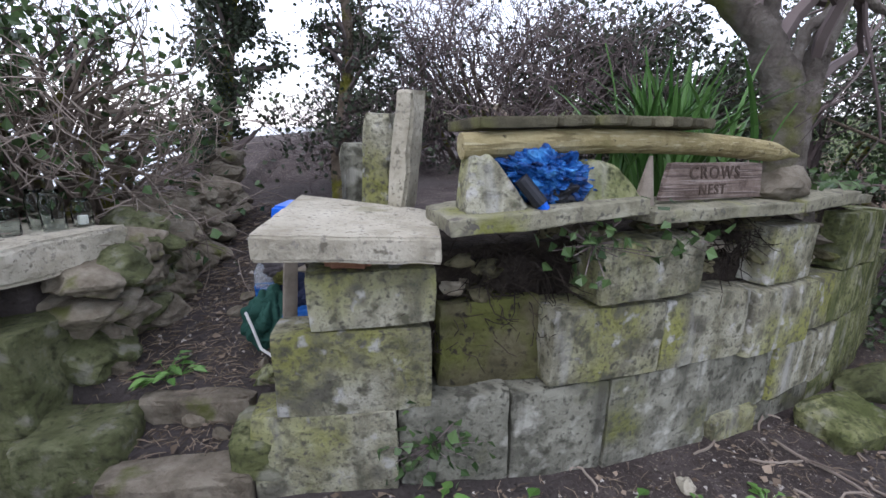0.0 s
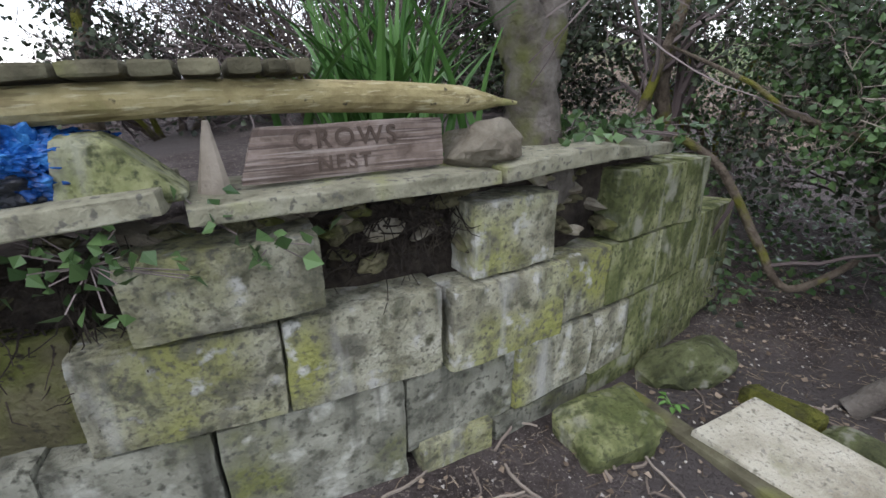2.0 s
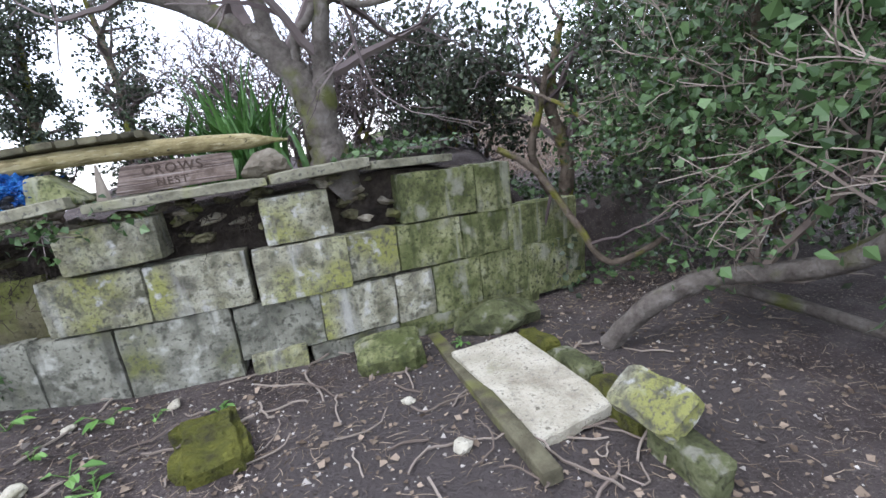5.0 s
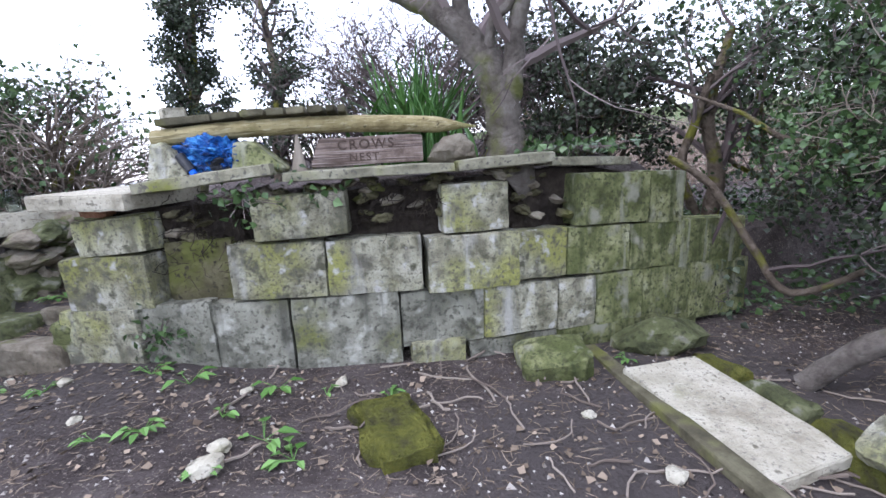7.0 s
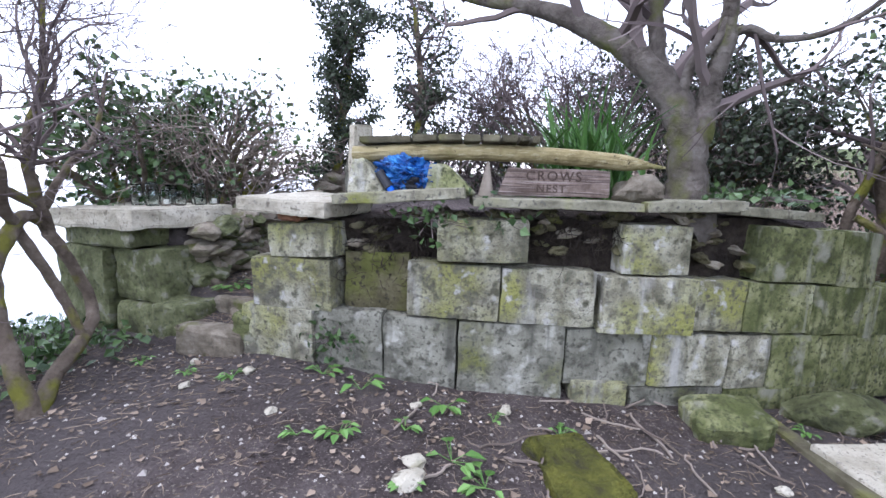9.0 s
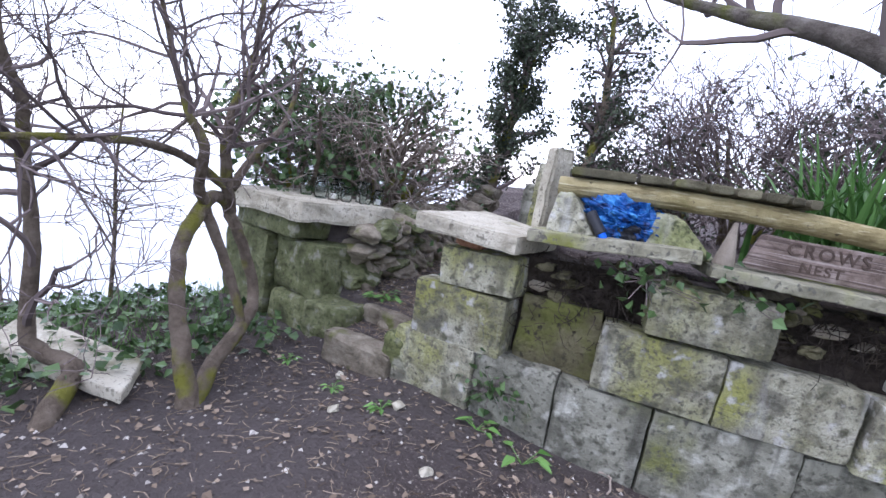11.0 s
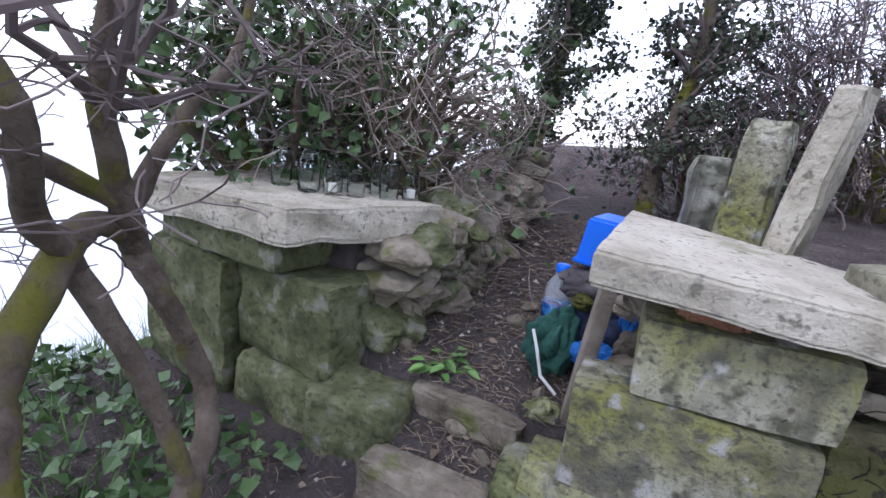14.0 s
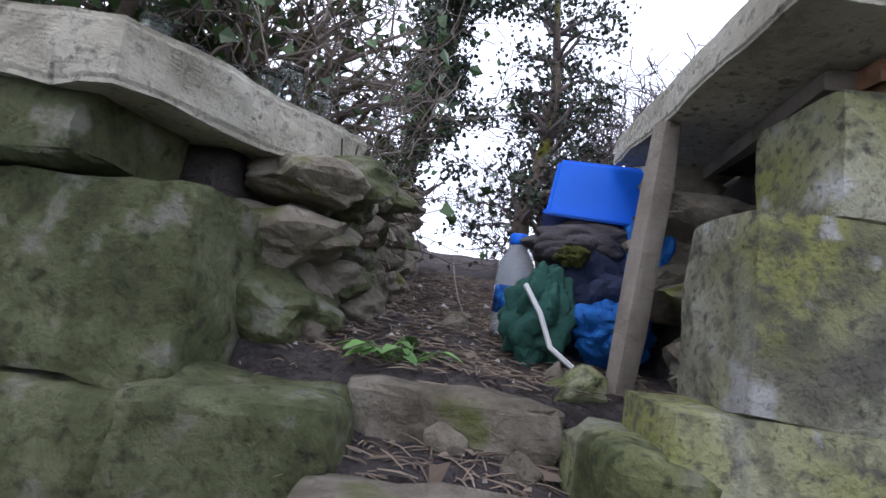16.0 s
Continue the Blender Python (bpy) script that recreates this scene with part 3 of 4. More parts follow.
lv, lf = [], []
lp, lr = [], []
for i in range(25):
    u = i / 24
    x = 0.12 + 1.68 * u
    p = along(x, 0.10 + 0.03 * math.sin(u * 3))
    p.z = 1.355 + 0.02 * math.sin(u * 3.1) - 0.085 * u ** 2
    lp.append(p)
    lr.append(0.046 * (1 - 0.05 * noise.noise(Vector((u * 9, 0, 0)))) * (1 - 0.86 * smooth(0.86, 1.0, u)))
tube(lv, lf, lp, lr, 14)
tagged(meshob("log", lv, lf, M_LOG, False), "long pale debarked log with a tapered end", "log")
px = 0.13
for i, w in enumerate((0.30, 0.14, 0.13, 0.10, 0.10, 0.09, 0.06, 0.05)):
    p = along(px + w / 2, 0.23)
    zt = lp[min(24, int((px + w / 2 - 0.12) / 1.68 * 24))].z
    ob = part("roof_plank", stone_bm(w - 0.006, 0.34, 0.042, 3, 0.003, 600 + i, 0.004), M_PLANK, None)
    ob.matrix_world = pose(p.x, p.y, zt + 0.066, -3, 0, 14 + i)
    tagged(ob, "short dark weathered plank resting on the log", "plank", "planks over the log")
    px += w

sign = thing("wooden_sign", 1.22, wall_y(1.22) + 0.10, 1.19, "weathered carved wooden sign reading CROWS NEST", "sign", rz=math.degrees(math.atan2(wall_y(1.5) - wall_y(0.94), 0.56)))
bm = stone_bm(0.62, 0.03, 0.155, 7, 0.004, 15, 0.006)
for v in bm.verts:
    if v.co.x < -0.26:
        v.co.x += (v.co.z + 0.07) * 0.35
board = part("board", bm, M_SIGN, None)
board.matrix_world = sign.matrix_world @ pose(0, 0, 0, -6, 2, 0)
under(board, sign)


def carved(text, x, z, size):
    cu = bpy.data.curves.new("letters", "FONT")
    cu.body, cu.size, cu.extrude, cu.offset = text, size, 0.004, 0.001
    cu.space_character = 1.25
    ob = new("letters", cu)
    dg = bpy.context.evaluated_depsgraph_get()
    me = bpy.data.meshes.new_from_object(ob.evaluated_get(dg))
    bpy.data.objects.remove(ob)
    me.materials.clear()
    me.materials.append(M_CARVE)
    # letters lie on the board's face; their dark colour paints the recess shade
    t = new("letters", me)
    t.matrix_world = sign.matrix_world @ pose(0, 0, 0, -6, 2, 0) @ pose(x, -0.0155, z, 90, 0, 0)
    under(t, sign, "carved letters, their recess shade put into a dark colour")


carved("CROWS", -0.16, 0.01, 0.075)
carved("NEST", -0.10, -0.055, 0.06)

# picket: pointed stake
bm = bmesh.new()
bmesh.ops.create_cone(bm, cap_ends=True, segments=8, radius1=0.046, radius2=0.008, depth=0.19)
for v in bm.verts:
    v.co.y *= 0.5
pk = part("picket_stake", bm, M_POST, None)
pk.matrix_world = pose(0.87, wall_y(0.87) + 0.09, 1.21, 0, 4, 0)
tagged(pk, "short pointed grey timber stake on the coping", "stake")



def wedge_stone(x, y, z, sx, sy, sz, top, shift, label, seed, material, rz=0):
    """A broken wedge: its top is the share top of its base, moved along x by shift."""
    bm = stone_bm(sx, sy, sz, 8, 0.014, seed, 0.014)
    for v in bm.verts:
        u = v.co.z / sz + 0.5
        v.co.x = v.co.x * (1 - (1 - top) * u) + shift * u
        v.co.y *= 1 - 0.35 * u
    ob = part("loose_stone", bm, material, None)
    ob.matrix_world = pose(x, y, z, 0, 0, rz)
    return tagged(ob, label, "stone")


wedge_stone(0.235, wall_y(0.23) + 0.08, 1.225, 0.25, 0.2, 0.2, 0.3, -0.06, "pale triangular limestone lump propping the log", 12, M_STONE, 10)
wedge_stone(0.68, wall_y(0.68) + 0.09, 1.205, 0.30, 0.2, 0.17, 0.35, -0.07, "mossy limestone lump under the log", 14, M_GREEN, 16)
loose_stone(1.67, wall_y(1.67) + 0.08, 1.15, 0.27, 0.18, 0.15, "mossy lump of stone beside the sign", seed=17, material=M_RUBBLE)
loose_stone(-0.07, 2.10, 1.29, 0.09, 0.15, 0.54, "tall thin bleached slab stood on end", rx=4, ry=9, rz=-24, seed=18, material=M_SLAB, cut=True, name="standing_slab")
loose_stone(-0.19, 2.33, 1.24, 0.14, 0.14, 0.48, "squared mossy stone stood on end", ry=3, rz=-15, seed=19, material=M_STONE, cut=True, name="standing_stone")
loose_stone(-0.33, 2.46, 1.16, 0.13, 0.14, 0.36, "grey squared stone behind the slab", rz=10, seed=20, material=M_GREY, cut=True)
loose_stone(-0.27, 1.62, 0.995, 0.16, 0.1, 0.055, "broken orange brick wedged under the slab", seed=23, material=M_BRICK, cut=True, name="brick", rz=5)

# ---- blue plastic sheet with a black bottle in it ----
def crumple(sx, sy, sz, seed, sub=5, amp=0.35, crease=0.1):
    bm = bmesh.new()
    bmesh.ops.create_icosphere(bm, subdivisions=sub, radius=0.5)
    off = Vector((seed, seed * 3, 0))
    for v in bm.verts:
        p = v.co * 2.6 + off
        f = 1 + amp * 1.5 * (abs(noise.noise(p)) - 0.2) + amp * 0.8 * (abs(noise.noise(p * 2.1 + off)) - 0.2) + amp * crease * (abs(noise.noise(p * 4.3 - off)) - 0.2) + amp * 0.5 * crease * (abs(noise.noise(p * 8.7 + off)) - 0.2)
        v.co = Vector((v.co.x * sx * f, v.co.y * sy * f, v.co.z * sz * f))
    return bm


sheet = thing("plastic_sheet", 0.45, wall_y(0.45) + 0.12, 1.15, "crumpled bright blue plastic sheet stuffed under the log", "sheet")
ob = part("sheet_folds", crumple(0.36, 0.22, 0.2, 4, 6, 0.5, 0.6), M_TARP, None)
ob.matrix_world = pose(0.46, wall_y(0.46) + 0.10, 1.235, 0, 8, 18)
under(ob, sheet)
ob = part("dark_lining", crumple(0.17, 0.14, 0.12, 9), M_BLACK, None)
ob.matrix_world = pose(0.48, wall_y(0.48) + 0.07, 1.185, 0, 0, 18)
under(ob, sheet, "dark shiny folds of the lining")
fl = thing("flask", 0.3, wall_y(0.3) + 0.04, 1.15, "black bottle with a blue cap leaning on the stone", "bottle")
fv, ff = [], []
tube(fv, ff, [Vector((0.315, wall_y(0.315) + 0.0, 1.25)), Vector((0.385, wall_y(0.385) - 0.03, 1.165))], [0.026, 0.026], 12)
under(meshob("bottle_body", fv, ff, M_BLACK, False), fl)
fv, ff = [], []
tube(fv, ff, [Vector((0.385, wall_y(0.385) - 0.03, 1.165)), Vector((0.400, wall_y(0.4) - 0.035, 1.145))], [0.02, 0.018], 12)
under(meshob("cap", fv, ff, M_BOX, False), fl, "blue screw cap")

# ---- timber prop and camping gear on the path ----
bm = stone_bm(0.055, 0.05, 0.66, 3, 0.002, 31, 0.004)
ob = part("timber_post", bm, M_POST, None)
ob.matrix_world = pose(-0.56, 1.93, 0.70, 2, 5, 20)
tagged(ob, "grey square timber post propping the stone slab", "post")
ob = part("timber_batten", stone_bm(0.07, 0.6, 0.04, 2, 0.002, 32, 0.003), M_POST, None)
ob.matrix_world = pose(-0.33, 1.92, 1.0, 0, 0, -6)
tagged(ob, "brown timber batten under the stone slab", "batten")

box = thing("storage_box", -0.57, 2.42, 0.845, "bright blue plastic storage box upside down on bags", "box", rz=-8)
bm = bmesh.new()
bmesh.ops.create_cube(bm, size=1)
for v in bm.verts:
    k = 0.9 if v.co.z > 0 else 1.0
    v.co = Vector((v.co.x * 0.30 * k, v.co.y * 0.24 * k, v.co.z * 0.19))
bmesh.ops.bevel(bm, geom=bm.edges[:], offset=0.012, segments=3, affect="EDGES")
ob = part("body", bm, M_BOX, None)
ob.matrix_world = box.matrix_world @ pose(0, 0, 0.11, 0, 3, 0)
under(ob, box)
bm = bmesh.new()
bmesh.ops.create_cube(bm, size=1)
for v in bm.verts:
    v.co = Vector((v.co.x * 0.325, v.co.y * 0.265, v.co.z * 0.018))
bmesh.ops.bevel(bm, geom=bm.edges[:], offset=0.005, segments=2, affect="EDGES")
ob = part("rim", bm, M_BOX, None)
ob.matrix_world = box.matrix_world @ pose(0, 0, 0.02, 0, 3, 0)
under(ob, box)


def bundle(name, x, y, z, sx, sy, sz, material, label, seed, rz=0, category="bag", amp=0.35):
    ob = part(name, crumple(sx, sy, sz, seed, 5, amp), material, None)
    ob.matrix_world = pose(x, y, z, 0, 0, rz)
    return tagged(ob, label, category)


bundle("fleece", -0.59, 2.38, 0.775, 0.36, 0.28, 0.17, M_GREYF, "rolled grey fleece under the box", 41, 10, "clothing", 0.25)
bundle("rucksack", -0.55, 2.34, 0.58, 0.36, 0.3, 0.32, M_NAVY, "dark navy rucksack leaning on the wall", 42, 0)
bundle("blue_bag", -0.53, 2.2, 0.53, 0.24, 0.16, 0.18, M_BLUEF, "bright blue nylon bag beside the rucksack", 43, 20)
bundle("blue_mat", -0.44, 2.25, 0.76, 0.12, 0.3, 0.3, M_BLUEF, "blue nylon bag hanging under the slab", 44, 0)
bundle("yellow_cloth", -0.66, 2.24, 0.73, 0.09, 0.1, 0.06, M_MOSS, "folded yellow-green cloth on the pile", 45, 0, "cloth")
jk = thing("jacket", -0.74, 2.18, 0.45, "crumpled green jacket with white piping on the path", "jacket")
ob = part("cloth", crumple(0.2, 0.18, 0.28, 46), M_GREENF, None)
ob.matrix_world = pose(-0.74, 2.2, 0.54, 0, 14, 20)
under(ob, jk)
jv, jf = [], []
tube(jv, jf, [Vector((-0.80, 2.09, 0.62)), Vector((-0.76, 2.05, 0.55)), Vector((-0.73, 2.03, 0.47)), Vector((-0.66, 2.02, 0.42))], [0.007] * 4, 6)
under(meshob("piping", jv, jf, M_WHITE), jk, "white piping")

wb = thing("water_bottle", -0.80, 2.44, 0.46, "large clear plastic water bottle with a blue cap", "bottle")


def lathe(profile, sides=20):
    bm = bmesh.new()
    rings = []
    for r, z in profile:
        rings.append([bm.verts.new((r * math.cos(2 * math.pi * k / sides), r * math.sin(2 * math.pi * k / sides), z)) for k in range(sides)])
    for a, b in zip(rings, rings[1:]):
        for k in range(sides):
            bm.faces.new((a[k], a[(k + 1) % sides], b[(k + 1) % sides], b[k]))
    bm.faces.new(list(reversed(rings[0])))
    bm.faces.new(rings[-1])
    return bm


for nm, prof, m in (("bottle_body", [(0.06, 0), (0.064, 0.02), (0.062, 0.1), (0.064, 0.2), (0.06, 0.25), (0.03, 0.30), (0.025, 0.315)], M_BOTTLE),
                    ("cap", [(0.03, 0.313), (0.032, 0.32), (0.032, 0.345), (0.028, 0.35)], M_BOX), ("label", [(0.0655, 0.08), (0.0655, 0.17)], M_TARP)):
    ob = part(nm, lathe(prof), m, None, smooth=True)
    ob.matrix_world = pose(-0.80, 2.44, 0.46)
    under(ob, wb)

# ---- jars on the left slab ----
def jar(x, y, r, h, lid):
    j = thing("glass_jar", x, y, 1.0, "empty clear glass jar with a pale dried residue" if not lid else "clear glass jar holding a stub of candle", "jar", "glass jars on the slab")
    r, h = r * 1.1, h * 1.15
    prof = [(r * 0.9, 0), (r, 0.008), (r, h * 0.72), (r * 0.92, h * 0.8), (r * 0.78, h * 0.86), (r * 0.78, h), (r * 0.73, h), (r * 0.73, h * 0.87), (r * 0.94, h * 0.72), (r * 0.94, 0.012), (0.001, 0.012)]
    ob = part("glass", lathe(prof, 16), M_GLASS, None, smooth=True)
    ob.matrix_world = pose(x, y, 1.0)
    under(ob, j)
    ob = part("thread_ring", lathe([(r * 0.8, h * 0.9), (r * 0.84, h * 0.91), (r * 0.84, h * 0.93), (r * 0.8, h * 0.94)], 16), M_GLASS, None, smooth=True)
    ob.matrix_world = pose(x, y, 1.0)
    under(ob, j)
    if lid:
        ob = part("candle", lathe([(r * 0.5, 0.013), (r * 0.5, 0.05), (0.004, 0.052)], 12), M_WAX, None)
        ob.matrix_world = pose(x, y, 1.0)
        under(ob, j)


for i, (x, y, r, h) in enumerate(((-2.05, 1.98, 0.042, 0.15), (-1.98, 2.06, 0.036, 0.11), (-1.86, 1.96, 0.044, 0.16), (-1.80, 2.1, 0.034, 0.12), (-1.75, 1.99, 0.038, 0.11), (-1.67, 2.05, 0.036, 0.10), (-1.64, 2.18, 0.04, 0.15), (-1.55, 2.13, 0.04, 0.15), (-1.48, 2.2, 0.036, 0.11), (-1.9, 2.16, 0.04, 0.14))):
    jar(x, y, r, h, i in (4, 8))

# ---- stones lying in the yard ----
slab([(2.95, 1.20), (3.34, 1.40), (2.95, 2.16), (2.55, 2.02)], -0.15, 0.06, M_SLAB, "long flat limestone slab lying on the earth", 27, (0, 0.09), ragged=0.012)
loose_stone(2.93, 1.78, -0.24, 0.36, 0.5, 0.12, "stone block under the long flat slab", rz=30, seed=51, material=M_GREY, cut=True)
bm = stone_bm(0.09, 1.55, 0.07, 4, 0.003, 28, 0.005)
ob = part("timber_beam", bm, M_PLANK, None)
ob.matrix_world = pose(2.69, 1.70, -0.19, 0, 0, 22)
tagged(ob, "dark weathered timber beam on the ground beside a slab", "beam")
loose_stone(2.17, 2.06, -0.10, 0.40, 0.30, 0.20, "squared mossy limestone block on the ground", rx=8, ry=-4, rz=14, seed=29, material=M_GREEN, cut=True, rough=0.02, chip=0.03)
loose_stone(1.45, 1.27, -0.07, 0.32, 0.5, 0.13, "flat stone half buried under bright moss", rz=32, seed=33, material=M_MOSS, cut=True, rough=0.03, chip=0.05)
loose_stone(2.86, 2.48, -0.14, 0.5, 0.32, 0.28, "large dark mossy boulder at the wall foot", rz=20, seed=34, material=M_ALGAE)
for i, (x, y, rz) in enumerate(((3.07, 2.12, 24), (3.22, 1.80, 26), (3.36, 1.44, 24), (3.50, 1.06, 22))):
    loose_stone(x, y, -0.24, 0.13, 0.35, 0.22, "mossy green kerb stone beside the slab", rx=3 * i - 4, ry=10, rz=rz, seed=35 + i, material=M_ALGAE if i % 2 else M_MOSS, cut=True, group="mossy kerb stones", name="kerb_stone", rough=0.02)
loose_stone(3.44, 1.22, -0.07, 0.22, 0.36, 0.08, "pale squared stone lying tilted on kerb stones", ry=-34, rz=26, seed=47, material=M_STONE, cut=True)
slab([(-2.5, 0.36), (-2.15, 0.10), (-1.2, 0.36), (-1.5, 0.58)], 0.16, 0.06, M_SLAB, "long pale stone slab lying among ivy", 48, (0, 0), ragged=0.02)

# ---- trees and bushes ----
def tree(name, label, category, stems, seed, level, split, material, twig, leafm, nleaf, leaf_size, spread=0.05, wob=0.16, lift=0.02, shrink=0.62, minr=0.003, group="", reach=1.0, first=0.33):
    """stems: polylines with radii, from which side branches grow. Parts: trunks, twigs, foliage."""
    r = random.Random(seed)
    b = Vector(stems[0][0][0])
    t = thing(name, b.x, b.y, b.z, label, category, group)
    out = []
    for pts, radii, side in stems:
        pts = [Vector(p) for p in pts]
        fine, frad = [], []
        for i in range(len(pts) - 1):
            p0, p3 = pts[max(i - 1, 0)], pts[min(i + 2, len(pts) - 1)]
            for k in range(5):
                u = k / 5
                c = 0.5 * ((2 * pts[i]) + (pts[i + 1] - p0) * u + (2 * p0 - 5 * pts[i] + 4 * pts[i + 1] - p3) * u * u + (3 * pts[i] - p0 - 3 * pts[i + 1] + p3) * u ** 3)
                fine.append(c + Vector((r.gauss(0, 1), r.gauss(0, 1), 0)) * radii[i] * 0.08)
                frad.append((radii[i] + (radii[i + 1] - radii[i]) * u) * r.uniform(0.93, 1.07))
        fine.append(pts[-1])
        frad.append(radii[-1])
        v, f = [], []
        tube(v, f, fine, frad, 10)
        under(meshob("trunk", v, f, material, True), t)
        for _ in range(side):
            i = r.randint(int(len(fine) * first), len(fine) - 1)
            d = (fine[i] - fine[i - 1]).normalized() * 0.6 + Vector((r.gauss(0, 0.7), r.gauss(0, 0.7), r.gauss(0.3, 0.5)))
            grow(r, fine[i], d, r.uniform(0.45, 0.8) * reach, frad[i] * 0.55, level, out, split, wob, lift, shrink, minr)
    v, f = [], []
    for pts, radii, lv in out:
        tube(v, f, pts, radii, 5 if lv >= 2 else 3)
    if v:
        under(meshob("brushwood", v, f, twig), t)
    if nleaf:
        v, f = [], []
        tips = [p for pts, _, lv in out if lv <= 1 for p in pts[1:]]
        for _ in range(nleaf):
            p = r.choice(tips) + Vector((r.gauss(0, spread), r.gauss(0, spread), r.gauss(0, spread)))
            leaf(v, f, p, leaf_size, r)
        under(meshob("foliage", v, f, leafm), t)
    return t


def bush(name, label, centre, size, seed, n_stem, leafm, nleaf, leaf_size, twig=None, bark=None, level=3, split=3, spread=0.06, length=None, core=0.0, lift=0.03, group="", minr=0.0025):
    """A thicket: stems start on the ground inside size and fill an ellipsoid with twigs and leaves."""
    r = random.Random(seed)
    cx, cy, cz = centre
    sx, sy, sz = size
    t = thing(name, cx, cy, cz, label, "bush", group)
    out = []
    for _ in range(n_stem):
        a = r.uniform(0, 6.28)
        k = r.random() ** 0.5
        p = Vector((cx + math.cos(a) * sx * k * 0.75, cy + math.sin(a) * sy * k * 0.75, cz + sz * r.random() * 0.75))
        d = Vector((math.cos(a) * 0.7, math.sin(a) * 0.7, r.uniform(0.0, 0.8)))
        grow(r, p, d, (length or min(sx, sy) * 0.6) * r.uniform(0.7, 1.2), 0.012, level, out, split, 0.2, lift, 0.7, minr)
    v, f = [], []
    for pts, radii, lv in out:
        tube(v, f, pts, radii, 4 if lv >= 2 else 3)
    under(meshob("brushwood", v, f, twig or M_TWIG), t)
    for _ in range(max(2, n_stem // 8)):
        a = r.uniform(0, 6.28)
        k = r.random() * 0.5
        pts, _d = wander(Vector((cx + math.cos(a) * sx * k, cy + math.sin(a) * sy * k, cz - 0.1)), Vector((math.cos(a) * 0.3, math.sin(a) * 0.3, 1)), sz * 0.9, 8, r, 0.16)
        v, f = [], []
        tube(v, f, pts, [0.035 * (1 - 0.7 * i / 8) for i in range(9)], 7)
        under(meshob("stem", v, f, bark or M_BARK2, True), t)
    if nleaf:
        tips = [p for pts, _, lv in out if lv <= 1 for p in pts[1:]]
        v, f = [], []
        for _ in range(nleaf):
            p = r.choice(tips) + Vector((r.gauss(0, spread), r.gauss(0, spread), r.gauss(0, spread)))
            leaf(v, f, p, leaf_size, r)
        under(meshob("foliage", v, f, leafm), t)
    return t


# tree on the wall
tree("tree", "bare grey forked tree with moss growing from the wall top", "tree",
     [(((1.95, 2.5, 0.92), (1.95, 2.5, 1.12), (1.92, 2.5, 1.38), (1.86, 2.5, 1.62), (1.70, 2.5, 1.86), (1.43, 2.52, 2.08), (1.06, 2.55, 2.28), (0.6, 2.6, 2.42), (0.1, 2.65, 2.6)), (0.17, 0.125, 0.11, 0.10, 0.085, 0.07, 0.055, 0.04, 0.02), 12),
      (((1.95, 2.5, 1.22), (1.98, 2.5, 1.46), (2.03, 2.5, 1.72), (2.09, 2.5, 2.0), (2.11, 2.5, 2.3), (2.15, 2.55, 3.0)), (0.085, 0.078, 0.062, 0.052, 0.042, 0.02), 8),
      (((1.74, 2.5, 1.82), (1.72, 2.5, 2.05), (1.71, 2.5, 2.3), (1.8, 2.6, 3.0)), (0.06, 0.05, 0.042, 0.02), 8),
      (((1.88, 2.46, 1.66), (1.91, 2.46, 1.86), (2.02, 2.46, 1.95), (2.08, 2.48, 2.1)), (0.03, 0.03, 0.027, 0.02), 0),
      (((2.09, 2.5, 2.0), (2.2, 2.5, 2.04), (2.34, 2.5, 1.97), (2.6, 2.52, 2.0), (2.9, 2.55, 2.2)), (0.026, 0.024, 0.022, 0.018, 0.01), 4)], 5, 2, 3, M_BARK, M_TWIG, None, 0, 0.04)
# ivy columns and back thicket
for i, (x, y) in enumerate(((-1.55, 4.05), (-0.66, 4.2))):
    tree("ivy_clad_tree", "slim dead tree thickly clad in dark ivy", "tree",
         [(((x, y, 0.5), (x + 0.02, y, 1.2), (x + 0.14, y, 2.0), (x + 0.32 - 0.25 * i, y, 2.8 + 0.2 * i)), (0.07, 0.06, 0.045, 0.02), 54)], 50 + i, 2, 2, M_BARK2, M_TWIG, M_IVYD, 10500 - 6000 * i, 0.034, 0.045, shrink=0.62, group="ivy-clad trees", reach=0.44 - 0.02 * i)
bush("thorn_thicket", "dense bare purple-grey thorn thicket behind the wall", (0.8, 4.9, 0.9), (1.35, 0.6, 1.45), 61, 150, M_IVYD, 700, 0.04, level=3, split=3, length=0.5, minr=0.004)
bush("thorn_thicket", "bare thorn thicket with a few evergreen leaves", (-0.35, 4.7, 0.8), (0.4, 0.5, 0.9), 62, 45, M_IVYD, 1500, 0.045, length=0.4)
bush("evergreen_bush", "dark evergreen bush behind the forked tree", (2.72, 5.2, 0.7), (0.5, 0.6, 1.55), 63, 60, M_IVYD, 9000, 0.05, spread=0.08, length=0.4)
bush("evergreen_bush", "dark evergreen bush shading the thicket", (1.9, 5.6, 0.8), (0.9, 0.7, 1.9), 64, 50, M_IVYD, 4500, 0.05, spread=0.08, length=0.4)
# bramble and ivy bush behind the jars
bush("bramble_bush", "tangled dry bramble with ivy behind the jars", (-2.05, 2.85, 0.85), (0.55, 0.5, 0.95), 65, 190, M_IVY, 900, 0.05, twig=M_TWIGL, level=2, split=3, spread=0.08, length=0.45, lift=-0.02)
bush("ivy_bush", "glossy ivy climbing the dead bramble", (-2.45, 2.35, 0.75), (0.36, 0.36, 1.35), 66, 60, M_IVY, 3200, 0.06, spread=0.08, level=2, length=0.3)
